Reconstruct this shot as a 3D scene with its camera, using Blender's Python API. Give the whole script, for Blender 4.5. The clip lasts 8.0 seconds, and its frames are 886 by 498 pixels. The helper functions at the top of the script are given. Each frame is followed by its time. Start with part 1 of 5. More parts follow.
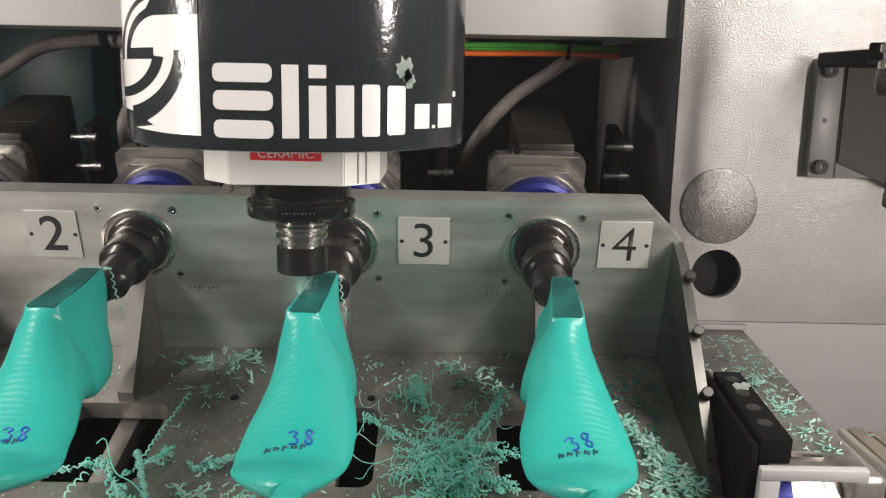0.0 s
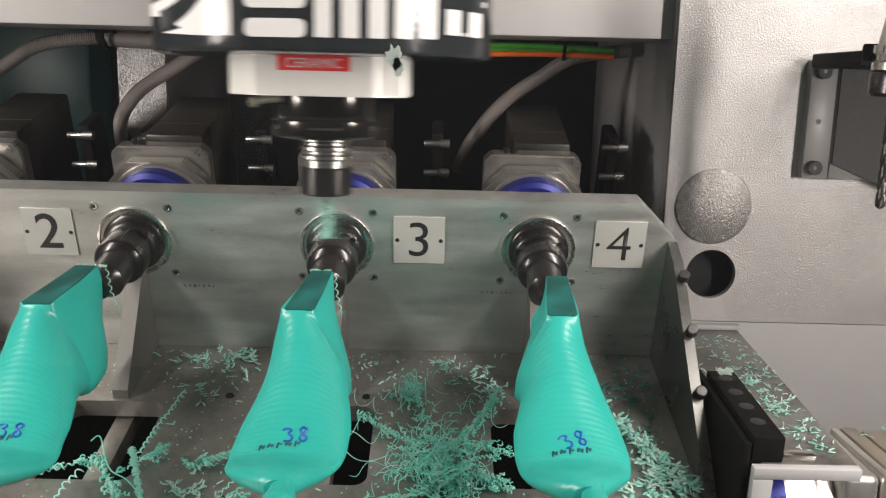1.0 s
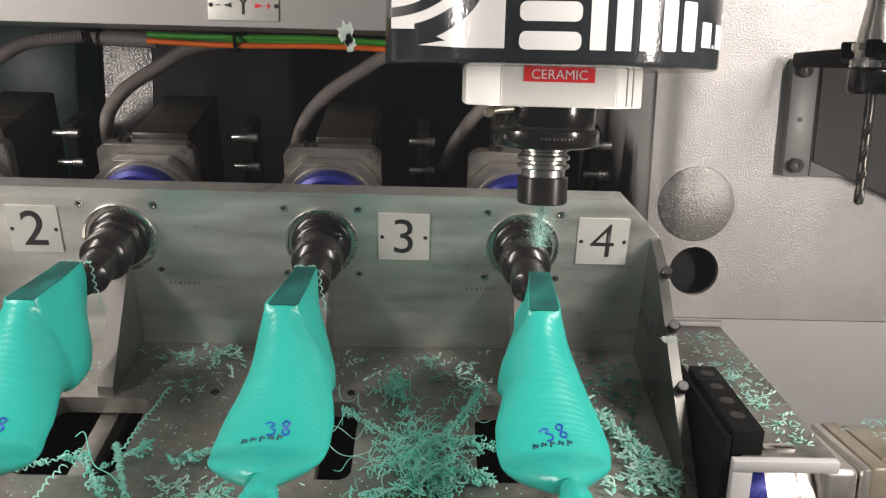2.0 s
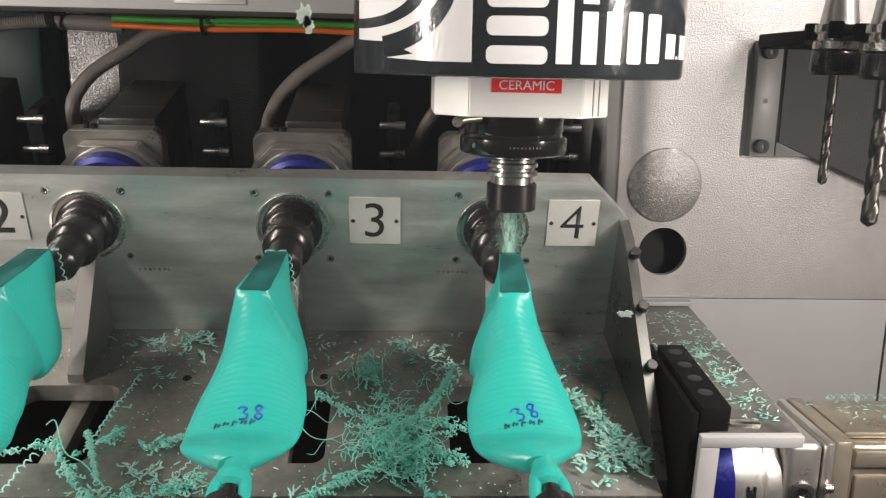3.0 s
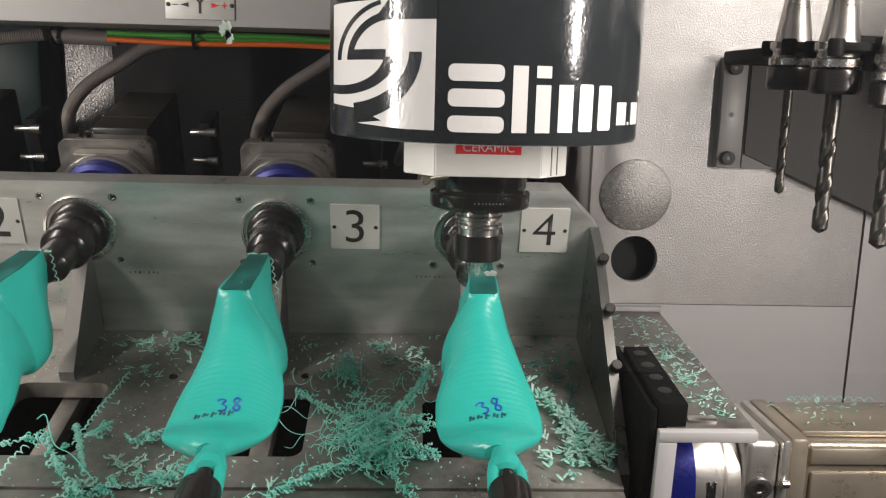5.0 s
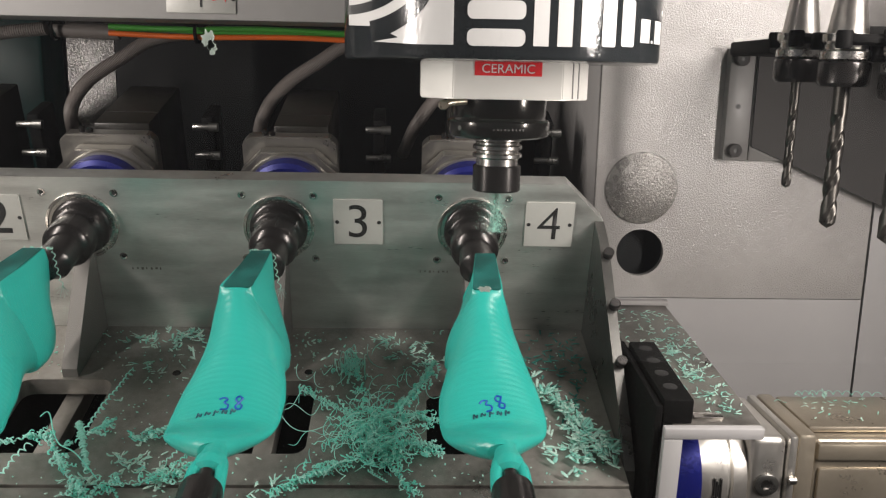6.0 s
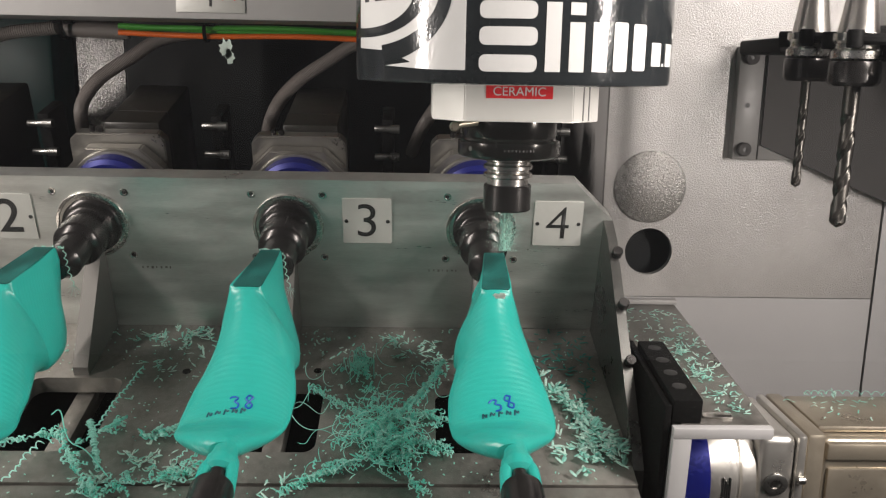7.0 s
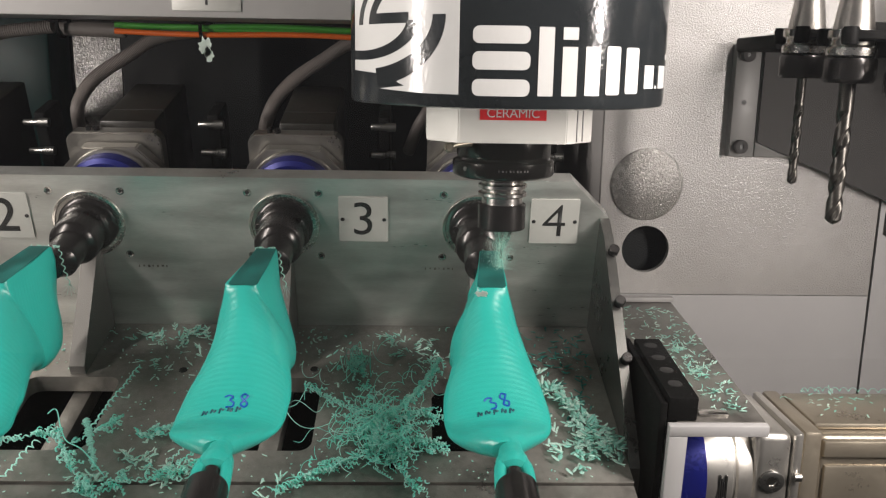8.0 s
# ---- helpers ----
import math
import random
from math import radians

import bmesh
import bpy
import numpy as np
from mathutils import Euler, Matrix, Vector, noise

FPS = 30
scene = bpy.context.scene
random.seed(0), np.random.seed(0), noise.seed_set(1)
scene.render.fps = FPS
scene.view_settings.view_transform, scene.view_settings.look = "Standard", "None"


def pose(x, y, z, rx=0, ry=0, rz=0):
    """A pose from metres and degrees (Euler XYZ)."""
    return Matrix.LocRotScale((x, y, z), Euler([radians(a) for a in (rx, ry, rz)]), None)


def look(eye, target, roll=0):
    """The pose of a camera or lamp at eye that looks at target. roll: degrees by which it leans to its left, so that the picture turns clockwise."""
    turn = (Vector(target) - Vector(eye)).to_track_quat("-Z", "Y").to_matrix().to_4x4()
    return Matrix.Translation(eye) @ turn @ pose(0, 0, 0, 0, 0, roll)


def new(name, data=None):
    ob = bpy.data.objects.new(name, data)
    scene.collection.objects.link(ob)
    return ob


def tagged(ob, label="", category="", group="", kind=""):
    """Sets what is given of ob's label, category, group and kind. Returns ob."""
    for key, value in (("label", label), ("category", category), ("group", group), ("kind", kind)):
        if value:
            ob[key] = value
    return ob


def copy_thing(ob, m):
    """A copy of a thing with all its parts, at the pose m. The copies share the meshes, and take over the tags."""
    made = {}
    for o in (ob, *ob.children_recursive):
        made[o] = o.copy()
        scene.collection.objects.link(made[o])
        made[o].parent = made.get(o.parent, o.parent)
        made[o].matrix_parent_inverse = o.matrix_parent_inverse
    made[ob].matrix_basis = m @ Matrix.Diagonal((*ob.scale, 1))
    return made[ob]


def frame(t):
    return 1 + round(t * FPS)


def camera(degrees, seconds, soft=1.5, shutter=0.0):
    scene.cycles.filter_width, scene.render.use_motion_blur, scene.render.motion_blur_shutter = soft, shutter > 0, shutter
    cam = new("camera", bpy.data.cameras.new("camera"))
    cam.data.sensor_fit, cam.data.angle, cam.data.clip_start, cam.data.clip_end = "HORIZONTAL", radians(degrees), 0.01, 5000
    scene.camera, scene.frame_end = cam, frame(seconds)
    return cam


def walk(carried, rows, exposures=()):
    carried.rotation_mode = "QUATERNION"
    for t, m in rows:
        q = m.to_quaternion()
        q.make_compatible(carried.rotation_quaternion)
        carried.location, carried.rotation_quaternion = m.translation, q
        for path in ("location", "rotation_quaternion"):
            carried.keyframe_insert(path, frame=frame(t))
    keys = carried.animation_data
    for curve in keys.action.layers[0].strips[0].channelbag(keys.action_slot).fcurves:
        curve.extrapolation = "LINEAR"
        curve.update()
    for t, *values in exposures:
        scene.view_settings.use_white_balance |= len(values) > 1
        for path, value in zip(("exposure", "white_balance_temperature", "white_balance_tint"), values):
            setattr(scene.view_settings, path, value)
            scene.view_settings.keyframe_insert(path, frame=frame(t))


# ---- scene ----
from mathutils.bvhtree import BVHTree

# camera and its walk: t, x, y, z, rx, ry, rz
cam = camera(54.66, 8.0, 1.15, 0.5)
PATH = [
    (0.0, 0.0984, -0.8362, 0.1638, 78.83, -1.13, 0.07),
    (0.5, 0.098, -0.8377, 0.1613, 78.89, -1.32, -0.02),
    (1.0, 0.1, -0.8389, 0.1615, 78.96, -1.37, -0.1),
    (1.5, 0.1027, -0.8414, 0.1619, 79.09, -1.31, -0.31),
    (1.7, 0.1054, -0.8432, 0.1598, 79.2, -1.38, -0.4),
    (2.8, 0.1088, -0.8466, 0.1552, 78.36, -1.22, -2.03),
    (3.0, 0.1098, -0.848, 0.1566, 78.13, -1.16, -2.49),
    (3.5, 0.1179, -0.8607, 0.1577, 78.49, -1.22, -3.01),
    (4.0, 0.1195, -0.8781, 0.1606, 78.94, -1.28, -3.12),
    (4.5, 0.1244, -0.8878, 0.1569, 79.1, -1.46, -3.08),
    (4.7, 0.128, -0.8892, 0.1545, 79.18, -1.5, -2.8),
    (5.8, 0.1361, -0.8808, 0.1545, 78.8, -1.2, -1.98),
    (6.0, 0.1358, -0.8806, 0.1593, 78.42, -1.14, -1.99),
    (6.5, 0.1349, -0.8814, 0.1592, 78.44, -1.06, -1.67),
    (7.0, 0.1338, -0.8813, 0.1618, 78.2, -1.08, -1.53),
    (7.5, 0.136, -0.8823, 0.1601, 78.27, -1.09, -1.63),
    (8.0, 0.1382, -0.881, 0.1618, 78.07, -0.94, -1.52),
]
walk(cam, [(r[0], pose(*r[1:])) for r in PATH], [(0.0, 0.06), (1.5, 0.10), (3.0, 0.18), (3.5, 0.04), (4.5, 0.0), (6.0, -0.13), (8.0, -0.08)])

# ---- light: two upright LED tubes at the front corners, dim hall behind
world = bpy.data.worlds.new("world")
world.use_nodes = True
world.node_tree.nodes["Background"].inputs[0].default_value = (0.92, 0.88, 1.0, 1)
world.node_tree.nodes["Background"].inputs[1].default_value = 0.21
scene.world = world


def strip_lamp(name, eye, target, w, h, watts, colour):
    data = bpy.data.lights.new(name, "AREA")
    data.shape, data.size, data.size_y, data.energy, data.color = "RECTANGLE", w, h, watts, colour
    ob = new(name, data)
    ob.matrix_world = look(eye, target)
    return ob


LEFT_LAMP, RIGHT_LAMP = (-0.85, -0.6, 0.46), (0.73, -0.51, 0.47)
strip_lamp("led_tube_light", LEFT_LAMP, (0.05, -0.1, 0.43), 0.04, 0.94, 18.5, (1.0, 0.885, 0.84))
strip_lamp("led_tube_light", RIGHT_LAMP, (0.25, -0.05, 0.44), 0.035, 0.86, 16.5, (1.0, 0.885, 0.84))

RACK = pose(0, 0, 0, 16, 0, 0)          # the cradle leans forward by 16 degrees
SPIN_Y = -0.14


# ---- materials
def material(name, base, rough=0.5, metal=0.0, vary=0.12, scale=12.0, bump=0.0, bump_scale=400.0, rough_vary=0.1, spec=0.5, stretch=(1, 1, 1), coat=0.0):
    m = bpy.data.materials.new(name)
    m.use_nodes = True
    nt = m.node_tree
    b = nt.nodes["Principled BSDF"]
    b.inputs["Metallic"].default_value = metal
    b.inputs["Specular IOR Level"].default_value = spec
    b.inputs["Coat Weight"].default_value = coat
    tc = nt.nodes.new("ShaderNodeTexCoord")
    mp = nt.nodes.new("ShaderNodeMapping")
    mp.inputs["Scale"].default_value = stretch
    nt.links.new(tc.outputs["Object"], mp.inputs["Vector"])
    n1 = nt.nodes.new("ShaderNodeTexNoise")
    n1.inputs["Scale"].default_value, n1.inputs["Detail"].default_value = scale, 6
    n2 = nt.nodes.new("ShaderNodeTexNoise")
    n2.inputs["Scale"].default_value, n2.inputs["Detail"].default_value = scale * 14, 4
    for n in (n1, n2):
        nt.links.new(mp.outputs[0], n.inputs["Vector"])
    mix = nt.nodes.new("ShaderNodeMath")
    mix.operation = "MULTIPLY_ADD"
    mix.inputs[1].default_value = 0.4
    nt.links.new(n2.outputs[0], mix.inputs[0])
    nt.links.new(n1.outputs[0], mix.inputs[2])
    ramp = nt.nodes.new("ShaderNodeMapRange")
    ramp.inputs[1].default_value, ramp.inputs[2].default_value = 0.45, 0.95
    ramp.inputs[3].default_value, ramp.inputs[4].default_value = 1 - vary, 1 + vary
    nt.links.new(mix.outputs[0], ramp.inputs[0])
    col = nt.nodes.new("ShaderNodeVectorMath")
    col.operation = "SCALE"
    col.inputs[0].default_value = base
    nt.links.new(ramp.outputs[0], col.inputs["Scale"])
    nt.links.new(col.outputs[0], b.inputs["Base Color"])
    rr = nt.nodes.new("ShaderNodeMapRange")
    rr.inputs[1].default_value, rr.inputs[2].default_value = 0.45, 0.95
    rr.inputs[3].default_value, rr.inputs[4].default_value = max(0.02, rough - rough_vary), min(1, rough + rough_vary)
    nt.links.new(mix.outputs[0], rr.inputs[0])
    nt.links.new(rr.outputs[0], b.inputs["Roughness"])
    if bump:
        n3 = nt.nodes.new("ShaderNodeTexNoise")
        n3.inputs["Scale"].default_value, n3.inputs["Detail"].default_value = bump_scale, 2
        nt.links.new(mp.outputs[0], n3.inputs["Vector"])
        bp = nt.nodes.new("ShaderNodeBump")
        bp.inputs["Strength"].default_value, bp.inputs["Distance"].default_value = bump, 0.0012
        nt.links.new(n3.outputs[0], bp.inputs["Height"])
        nt.links.new(bp.outputs[0], b.inputs["Normal"])
    return m


STEEL = material("milled_steel", (0.57, 0.58, 0.555), 0.37, 0.85, 0.2, 9, 0.05, 900, 0.12, stretch=(1, 1, 6))
TRAY = material("tray_steel", (0.28, 0.268, 0.247), 0.42, 0.8, 0.42, 13, 0.14, 420, 0.16)
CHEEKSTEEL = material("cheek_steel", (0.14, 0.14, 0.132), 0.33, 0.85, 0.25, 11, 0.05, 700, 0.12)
PINSTEEL = material("dull_pin_steel", (0.20, 0.20, 0.19), 0.3, 0.9, 0.15, 30)
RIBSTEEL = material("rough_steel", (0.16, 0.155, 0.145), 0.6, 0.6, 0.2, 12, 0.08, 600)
TAPER = material("ground_taper", (0.5, 0.48, 0.45), 0.36, 1.0, 0.1, 30)
BRIGHT = material("turned_steel", (0.62, 0.6, 0.57), 0.25, 1.0, 0.08, 30, 0.0)
DARKSTEEL = material("black_oxide_steel", (0.040, 0.038, 0.037), 0.24, 0.75, 0.15, 30, 0.0, 500, 0.03)
GREYPAINT = material("textured_grey_paint", (0.31, 0.30, 0.29), 0.2, 0.0, 0.12, 7, 0.62, 540, 0.06, 0.9)
SPECKLE = material("speckled_guard_paint", (0.17, 0.165, 0.16), 0.25, 0.3, 0.55, 30, 1.0, 420, 0.08, 0.9)
COVERPAINT = material("glossy_textured_paint", (0.17, 0.166, 0.158), 0.25, 0.5, 0.12, 9, 0.65, 620, 0.05, 0.9)
MATTDARK = material("matt_dark_grey", (0.055, 0.053, 0.052), 0.7, 0.0, 0.2, 8, 0.1, 300, 0.08, 0.2)
# wall grey made darker: shade under the magazine disc is put into this colour
SHADEDGREY = material("shaded_bracket_grey", (0.16, 0.157, 0.152), 0.45, 0.0, 0.12, 8, 0.15, 300)
DRIVEALU = material("drive_flange_aluminium", (0.38, 0.368, 0.34), 0.33, 0.9, 0.12, 25)
NOSESTEEL = material("ground_nose_steel", (0.06, 0.058, 0.055), 0.16, 0.85, 0.1, 30, 0.0, 400, 0.02)
NAVY = material("navy_anodised_ring", (0.006, 0.010, 0.13), 0.38, 0.3, 0.15, 20)
SMOOTHGREY = material("smooth_grey_paint", (0.31, 0.303, 0.297), 0.45, 0.0, 0.06, 6, 0.12, 300, 0.06)
DARKGREY = material("dark_grey_paint", (0.065, 0.064, 0.063), 0.55, 0.0, 0.1, 6, 0.1, 300)
PANELGREY = material("fine_grey_paint", (0.38, 0.375, 0.375), 0.4, 0.0, 0.05, 5, 0.12, 800, 0.05, 0.6)
CASTALU = material("machined_aluminium", (0.64, 0.62, 0.58), 0.33, 0.85, 0.14, 25, 0.04, 500)
BLACKPAINT = material("black_drum_paint", (0.018, 0.021, 0.023), 0.13, 0.0, 0.15, 10, 0.16, 300, 0.03, 0.7)
WHITE = material("white_print", (0.60, 0.60, 0.59), 0.16, 0.0, 0.03, 20, 0.16, 300, 0.03)
ALU = material("anodised_block", (0.76, 0.75, 0.71), 0.38, 0.2, 0.05, 16, 0.03)
RED = material("red_label", (0.62, 0.02, 0.025), 0.35, 0.0, 0.04, 20)
PLATEWHITE = material("engraved_plate", (0.40, 0.40, 0.375), 0.4, 0.2, 0.07, 25, 0.05)
INK = material("black_ink", (0.012, 0.012, 0.012), 0.45, 0.0, 0.1, 30)
BLUE = material("blue_anodised_ring", (0.012, 0.018, 0.22), 0.3, 0.35, 0.15, 20)
PENBLUE = material("marker_ink", (0.0, 0.05, 0.32), 0.5, 0.0, 0.25, 90)
PENFAINT = material("faint_marker_ink", (0.006, 0.06, 0.09), 0.5, 0.0, 0.4, 90)
HOSE = material("grey_hose", (0.14, 0.125, 0.115), 0.55, 0.0, 0.2, 40, 0.3, 500)
GREEN = material("green_cable", (0.06, 0.33, 0.035), 0.4, 0.0, 0.1, 30)
ORANGE = material("orange_cable", (0.75, 0.14, 0.012), 0.4, 0.0, 0.1, 30)
BLACKPLASTIC = material("black_plastic", (0.005, 0.005, 0.005), 0.6, 0.0, 0.25, 30, 0.1, 400, 0.1, 0.06)
# near-black base: the bay's missing light is put into the wall colour
DARKWALL = material("unlit_interior_dark", (0.005, 0.0065, 0.007), 0.5, 0.0, 0.3, 6, 0.1, 300, 0.1, 0.2)
DARKTEAL = material("dark_teal_tone", (0.002, 0.035, 0.032), 0.4, 0.0, 0.5, 14, 0.1, 300, 0.1, 0.3)
MOTORDARK = material("dark_motor_paint", (0.012, 0.011, 0.0085), 0.4, 0.0, 0.25, 20, 0.1, 300)
BRASS = material("brass_tinted_motor", (0.39, 0.345, 0.275), 0.34, 0.7, 0.15, 18, 0.05)


def swarf_material(name, deep, pale):
    m = material(name, deep, 0.42, 0.0, 0.2, 60)
    nt = m.node_tree
    b = nt.nodes["Principled BSDF"]
    geo = nt.nodes.new("ShaderNodeNewGeometry")
    mix = nt.nodes.new("ShaderNodeMix")
    mix.data_type = "RGBA"
    mix.inputs["A"].default_value, mix.inputs["B"].default_value = (*deep, 1), (*pale, 1)
    nt.links.new(geo.outputs["Random Per Island"], mix.inputs["Factor"])
    nt.links.new(mix.outputs["Result"], b.inputs["Base Color"])
    thin = nt.nodes.new("ShaderNodeBsdfTranslucent")
    nt.links.new(mix.outputs["Result"], thin.inputs[0])
    both = nt.nodes.new("ShaderNodeMixShader")
    both.inputs[0].default_value = 0.55
    nt.links.new(b.outputs[0], both.inputs[1])
    nt.links.new(thin.outputs[0], both.inputs[2])
    nt.links.new(both.outputs[0], nt.nodes["Material Output"].inputs["Surface"])
    return m


SWARF = swarf_material("teal_swarf", (0.26, 0.86, 0.75), (0.62, 0.95, 0.88))
SWARFPALE = swarf_material("pale_teal_swarf", (0.34, 0.76, 0.67), (0.80, 0.94, 0.88))
SWARFDARK = swarf_material("darker_teal_swarf", (0.05, 0.30, 0.26), (0.12, 0.42, 0.36))
CARBIDE = material("drill_steel", (0.07, 0.066, 0.06), 0.38, 0.9, 0.15, 40, 0.0)
PLASTERWALL = material("hall_wall_paint", (0.42, 0.43, 0.44), 0.8, 0.0, 0.06, 2)


def last_plastic():
    m = material("teal_last_plastic", (0.020, 0.34, 0.288), 0.33, 0.0, 0.05, 14, 0.0, 400, 0.05, 0.5)
    nt = m.node_tree
    b = nt.nodes["Principled BSDF"]
    b.inputs["Subsurface Weight"].default_value = 0.12
    b.inputs["Subsurface Radius"].default_value = (0.002, 0.006, 0.005)
    tc = nt.nodes.new("ShaderNodeTexCoord")
    wv = nt.nodes.new("ShaderNodeTexWave")
    wv.bands_direction = "Y"
    wv.inputs["Scale"].default_value, wv.inputs["Distortion"].default_value = 84, 1.2
    wv.inputs["Detail"].default_value, wv.inputs["Detail Scale"].default_value = 1.0, 0.25
    lean = nt.nodes.new("ShaderNodeMapping")
    lean.inputs["Rotation"].default_value = (radians(22), 0, 0)
    nt.links.new(tc.outputs["Object"], lean.inputs["Vector"])
    nt.links.new(lean.outputs[0], wv.inputs["Vector"])
    bp = nt.nodes.new("ShaderNodeBump")
    bp.inputs["Strength"].default_value, bp.inputs["Distance"].default_value = 0.13, 0.0006
    nt.links.new(wv.outputs[0], bp.inputs["Height"])
    nt.links.new(bp.outputs[0], b.inputs["Normal"])
    return m


LASTTEAL = last_plastic()
CONETEAL = material("darker_teal_plastic", (0.008, 0.085, 0.075), 0.6, 0.0, 0.55, 45, 0.3, 700, 0.1, 0.25)


# ---- mesh helpers
def finish(bm, name, sharp=38):
    bm.normal_update()
    for fc in bm.faces:
        fc.smooth = True
    for e in bm.edges:
        if len(e.link_faces) == 2 and e.calc_face_angle(0) > radians(sharp):
            e.smooth = False
    me = bpy.data.meshes.new(name)
    bm.to_mesh(me)
    bm.free()
    return me


def part(name, bm, mat, parent=None, label="", m=None, sharp=38):
    me = finish(bm, name, sharp)
    me.materials.append(mat)
    ob = new(name, me)
    if parent is not None:
        ob.parent = parent
    if m is not None:
        ob.matrix_basis = m
    if label:
        tagged(ob, label)
    return ob


def thing(name, label, category, m=None, group="", kind=""):
    ob = new(name)
    ob.empty_display_size = 0.01
    if m is not None:
        ob.matrix_basis = m
    return tagged(ob, label, category, group, kind)


def joined(*bms):
    out = bmesh.new()
    for b in bms:
        me = bpy.data.meshes.new("tmp")
        b.to_mesh(me)
        b.free()
        out.from_mesh(me)
        bpy.data.meshes.remove(me)
    return out


def box(x0, x1, y0, y1, z0, z1, bevel=0.001, segs=2):
    bm = bmesh.new()
    bmesh.ops.create_cube(bm, size=1, matrix=Matrix.Translation(((x0 + x1) / 2, (y0 + y1) / 2, (z0 + z1) / 2)) @ Matrix.Diagonal((x1 - x0, y1 - y0, z1 - z0, 1)))
    if bevel:
        bmesh.ops.bevel(bm, geom=bm.edges[:], offset=bevel, segments=segs, affect="EDGES", profile=0.5)
    return bm


AX = {"z": Matrix(), "y": Matrix(((1, 0, 0, 0), (0, 0, 1, 0), (0, -1, 0, 0), (0, 0, 0, 1))), "-y": Matrix(((1, 0, 0, 0), (0, 0, -1, 0), (0, 1, 0, 0), (0, 0, 0, 1))),
      "x": Matrix(((0, 0, 1, 0), (0, 1, 0, 0), (-1, 0, 0, 0), (0, 0, 0, 1)))}


def lathe(profile, segs=40, axis="z", at=(0, 0, 0)):
    """Turned body: profile of (radius, height) pairs along the axis."""
    bm = bmesh.new()
    rings = []
    for r, h in profile:
        if r < 1e-6:
            rings.append([bm.verts.new((0, 0, h))])
        else:
            rings.append([bm.verts.new((r * math.cos(2 * math.pi * k / segs), r * math.sin(2 * math.pi * k / segs), h)) for k in range(segs)])
    for a, b in zip(rings, rings[1:]):
        for k in range(segs):
            j = (k + 1) % segs
            if len(a) == 1 and len(b) == 1:
                continue
            if len(a) == 1:
                bm.faces.new((a[0], b[k], b[j]))
            elif len(b) == 1:
                bm.faces.new((a[k], a[j], b[0]))
            else:
                bm.faces.new((a[k], a[j], b[j], b[k]))
    bmesh.ops.recalc_face_normals(bm, faces=bm.faces[:])
    bmesh.ops.transform(bm, matrix=Matrix.Translation(at) @ AX[axis], verts=bm.verts[:])
    return bm


def prism(outline, depth, holes=(), m=None):
    """A flat plate: 2D outline with holes, extruded from 0 to depth along z."""
    bm = bmesh.new()
    edges = []
    for loop in (outline, *holes):
        vs = [bm.verts.new((x, y, 0)) for x, y in loop]
        edges += [bm.edges.new((a, b)) for a, b in zip(vs, vs[1:] + vs[:1])]
    bmesh.ops.triangle_fill(bm, use_beauty=True, use_dissolve=False, edges=edges)
    r = bmesh.ops.extrude_face_region(bm, geom=bm.faces[:])
    bmesh.ops.translate(bm, vec=(0, 0, depth), verts=[v for v in r["geom"] if isinstance(v, bmesh.types.BMVert)])
    bmesh.ops.recalc_face_normals(bm, faces=bm.faces[:])
    if m is not None:
        bmesh.ops.transform(bm, matrix=m, verts=bm.verts[:])
        bmesh.ops.recalc_face_normals(bm, faces=bm.faces[:])
    return bm


def circle(cx, cy, r, n=40):
    return [(cx + r * math.cos(2 * math.pi * k / n), cy + r * math.sin(2 * math.pi * k / n)) for k in range(n)]


def rounded(x0, x1, y0, y1, r, n=6):
    pts = []
    for cx, cy, a0 in ((x1 - r, y1 - r, 0), (x0 + r, y1 - r, 90), (x0 + r, y0 + r, 180), (x1 - r, y0 + r, 270)):
        pts += [(cx + r * math.cos(radians(a0 + 90 * k / n)), cy + r * math.sin(radians(a0 + 90 * k / n))) for k in range(n + 1)]
    return pts


def tube(pts, r, sides=8, r_end=None):
    """A round bar along points."""
    bm = bmesh.new()
    pts = [Vector(p) for p in pts]
    up = Vector((0.13, 0.31, 0.94))
    rings = []
    for i, p in enumerate(pts):
        d = (pts[min(i + 1, len(pts) - 1)] - pts[max(i - 1, 0)]).normalized()
        a = d.cross(up).normalized()
        b = d.cross(a)
        rr = r if r_end is None else r + (r_end - r) * i / (len(pts) - 1)
        rings.append([bm.verts.new(p + a * rr * math.cos(2 * math.pi * k / sides) + b * rr * math.sin(2 * math.pi * k / sides)) for k in range(sides)])
    for a, b in zip(rings, rings[1:]):
        for k in range(sides):
            bm.faces.new((a[k], a[(k + 1) % sides], b[(k + 1) % sides], b[k]))
    bm.faces.new(rings[0][::-1])
    bm.faces.new(rings[-1])
    bmesh.ops.recalc_face_normals(bm, faces=bm.faces[:])
    return bm


def smooth_path(pts, n=8):
    """Catmull-Rom through points."""
    p = [Vector(q) for q in pts]
    p = [p[0] * 2 - p[1]] + p + [p[-1] * 2 - p[-2]]
    out = []
    for i in range(1, len(p) - 2):
        for k in range(n):
            t = k / n
            out.append(0.5 * ((2 * p[i]) + (p[i + 1] - p[i - 1]) * t + (2 * p[i - 1] - 5 * p[i] + 4 * p[i + 1] - p[i + 2]) * t * t + (3 * p[i] - p[i - 1] - 3 * p[i + 1] + p[i + 2]) * t ** 3))
    out.append(p[-2])
    return out


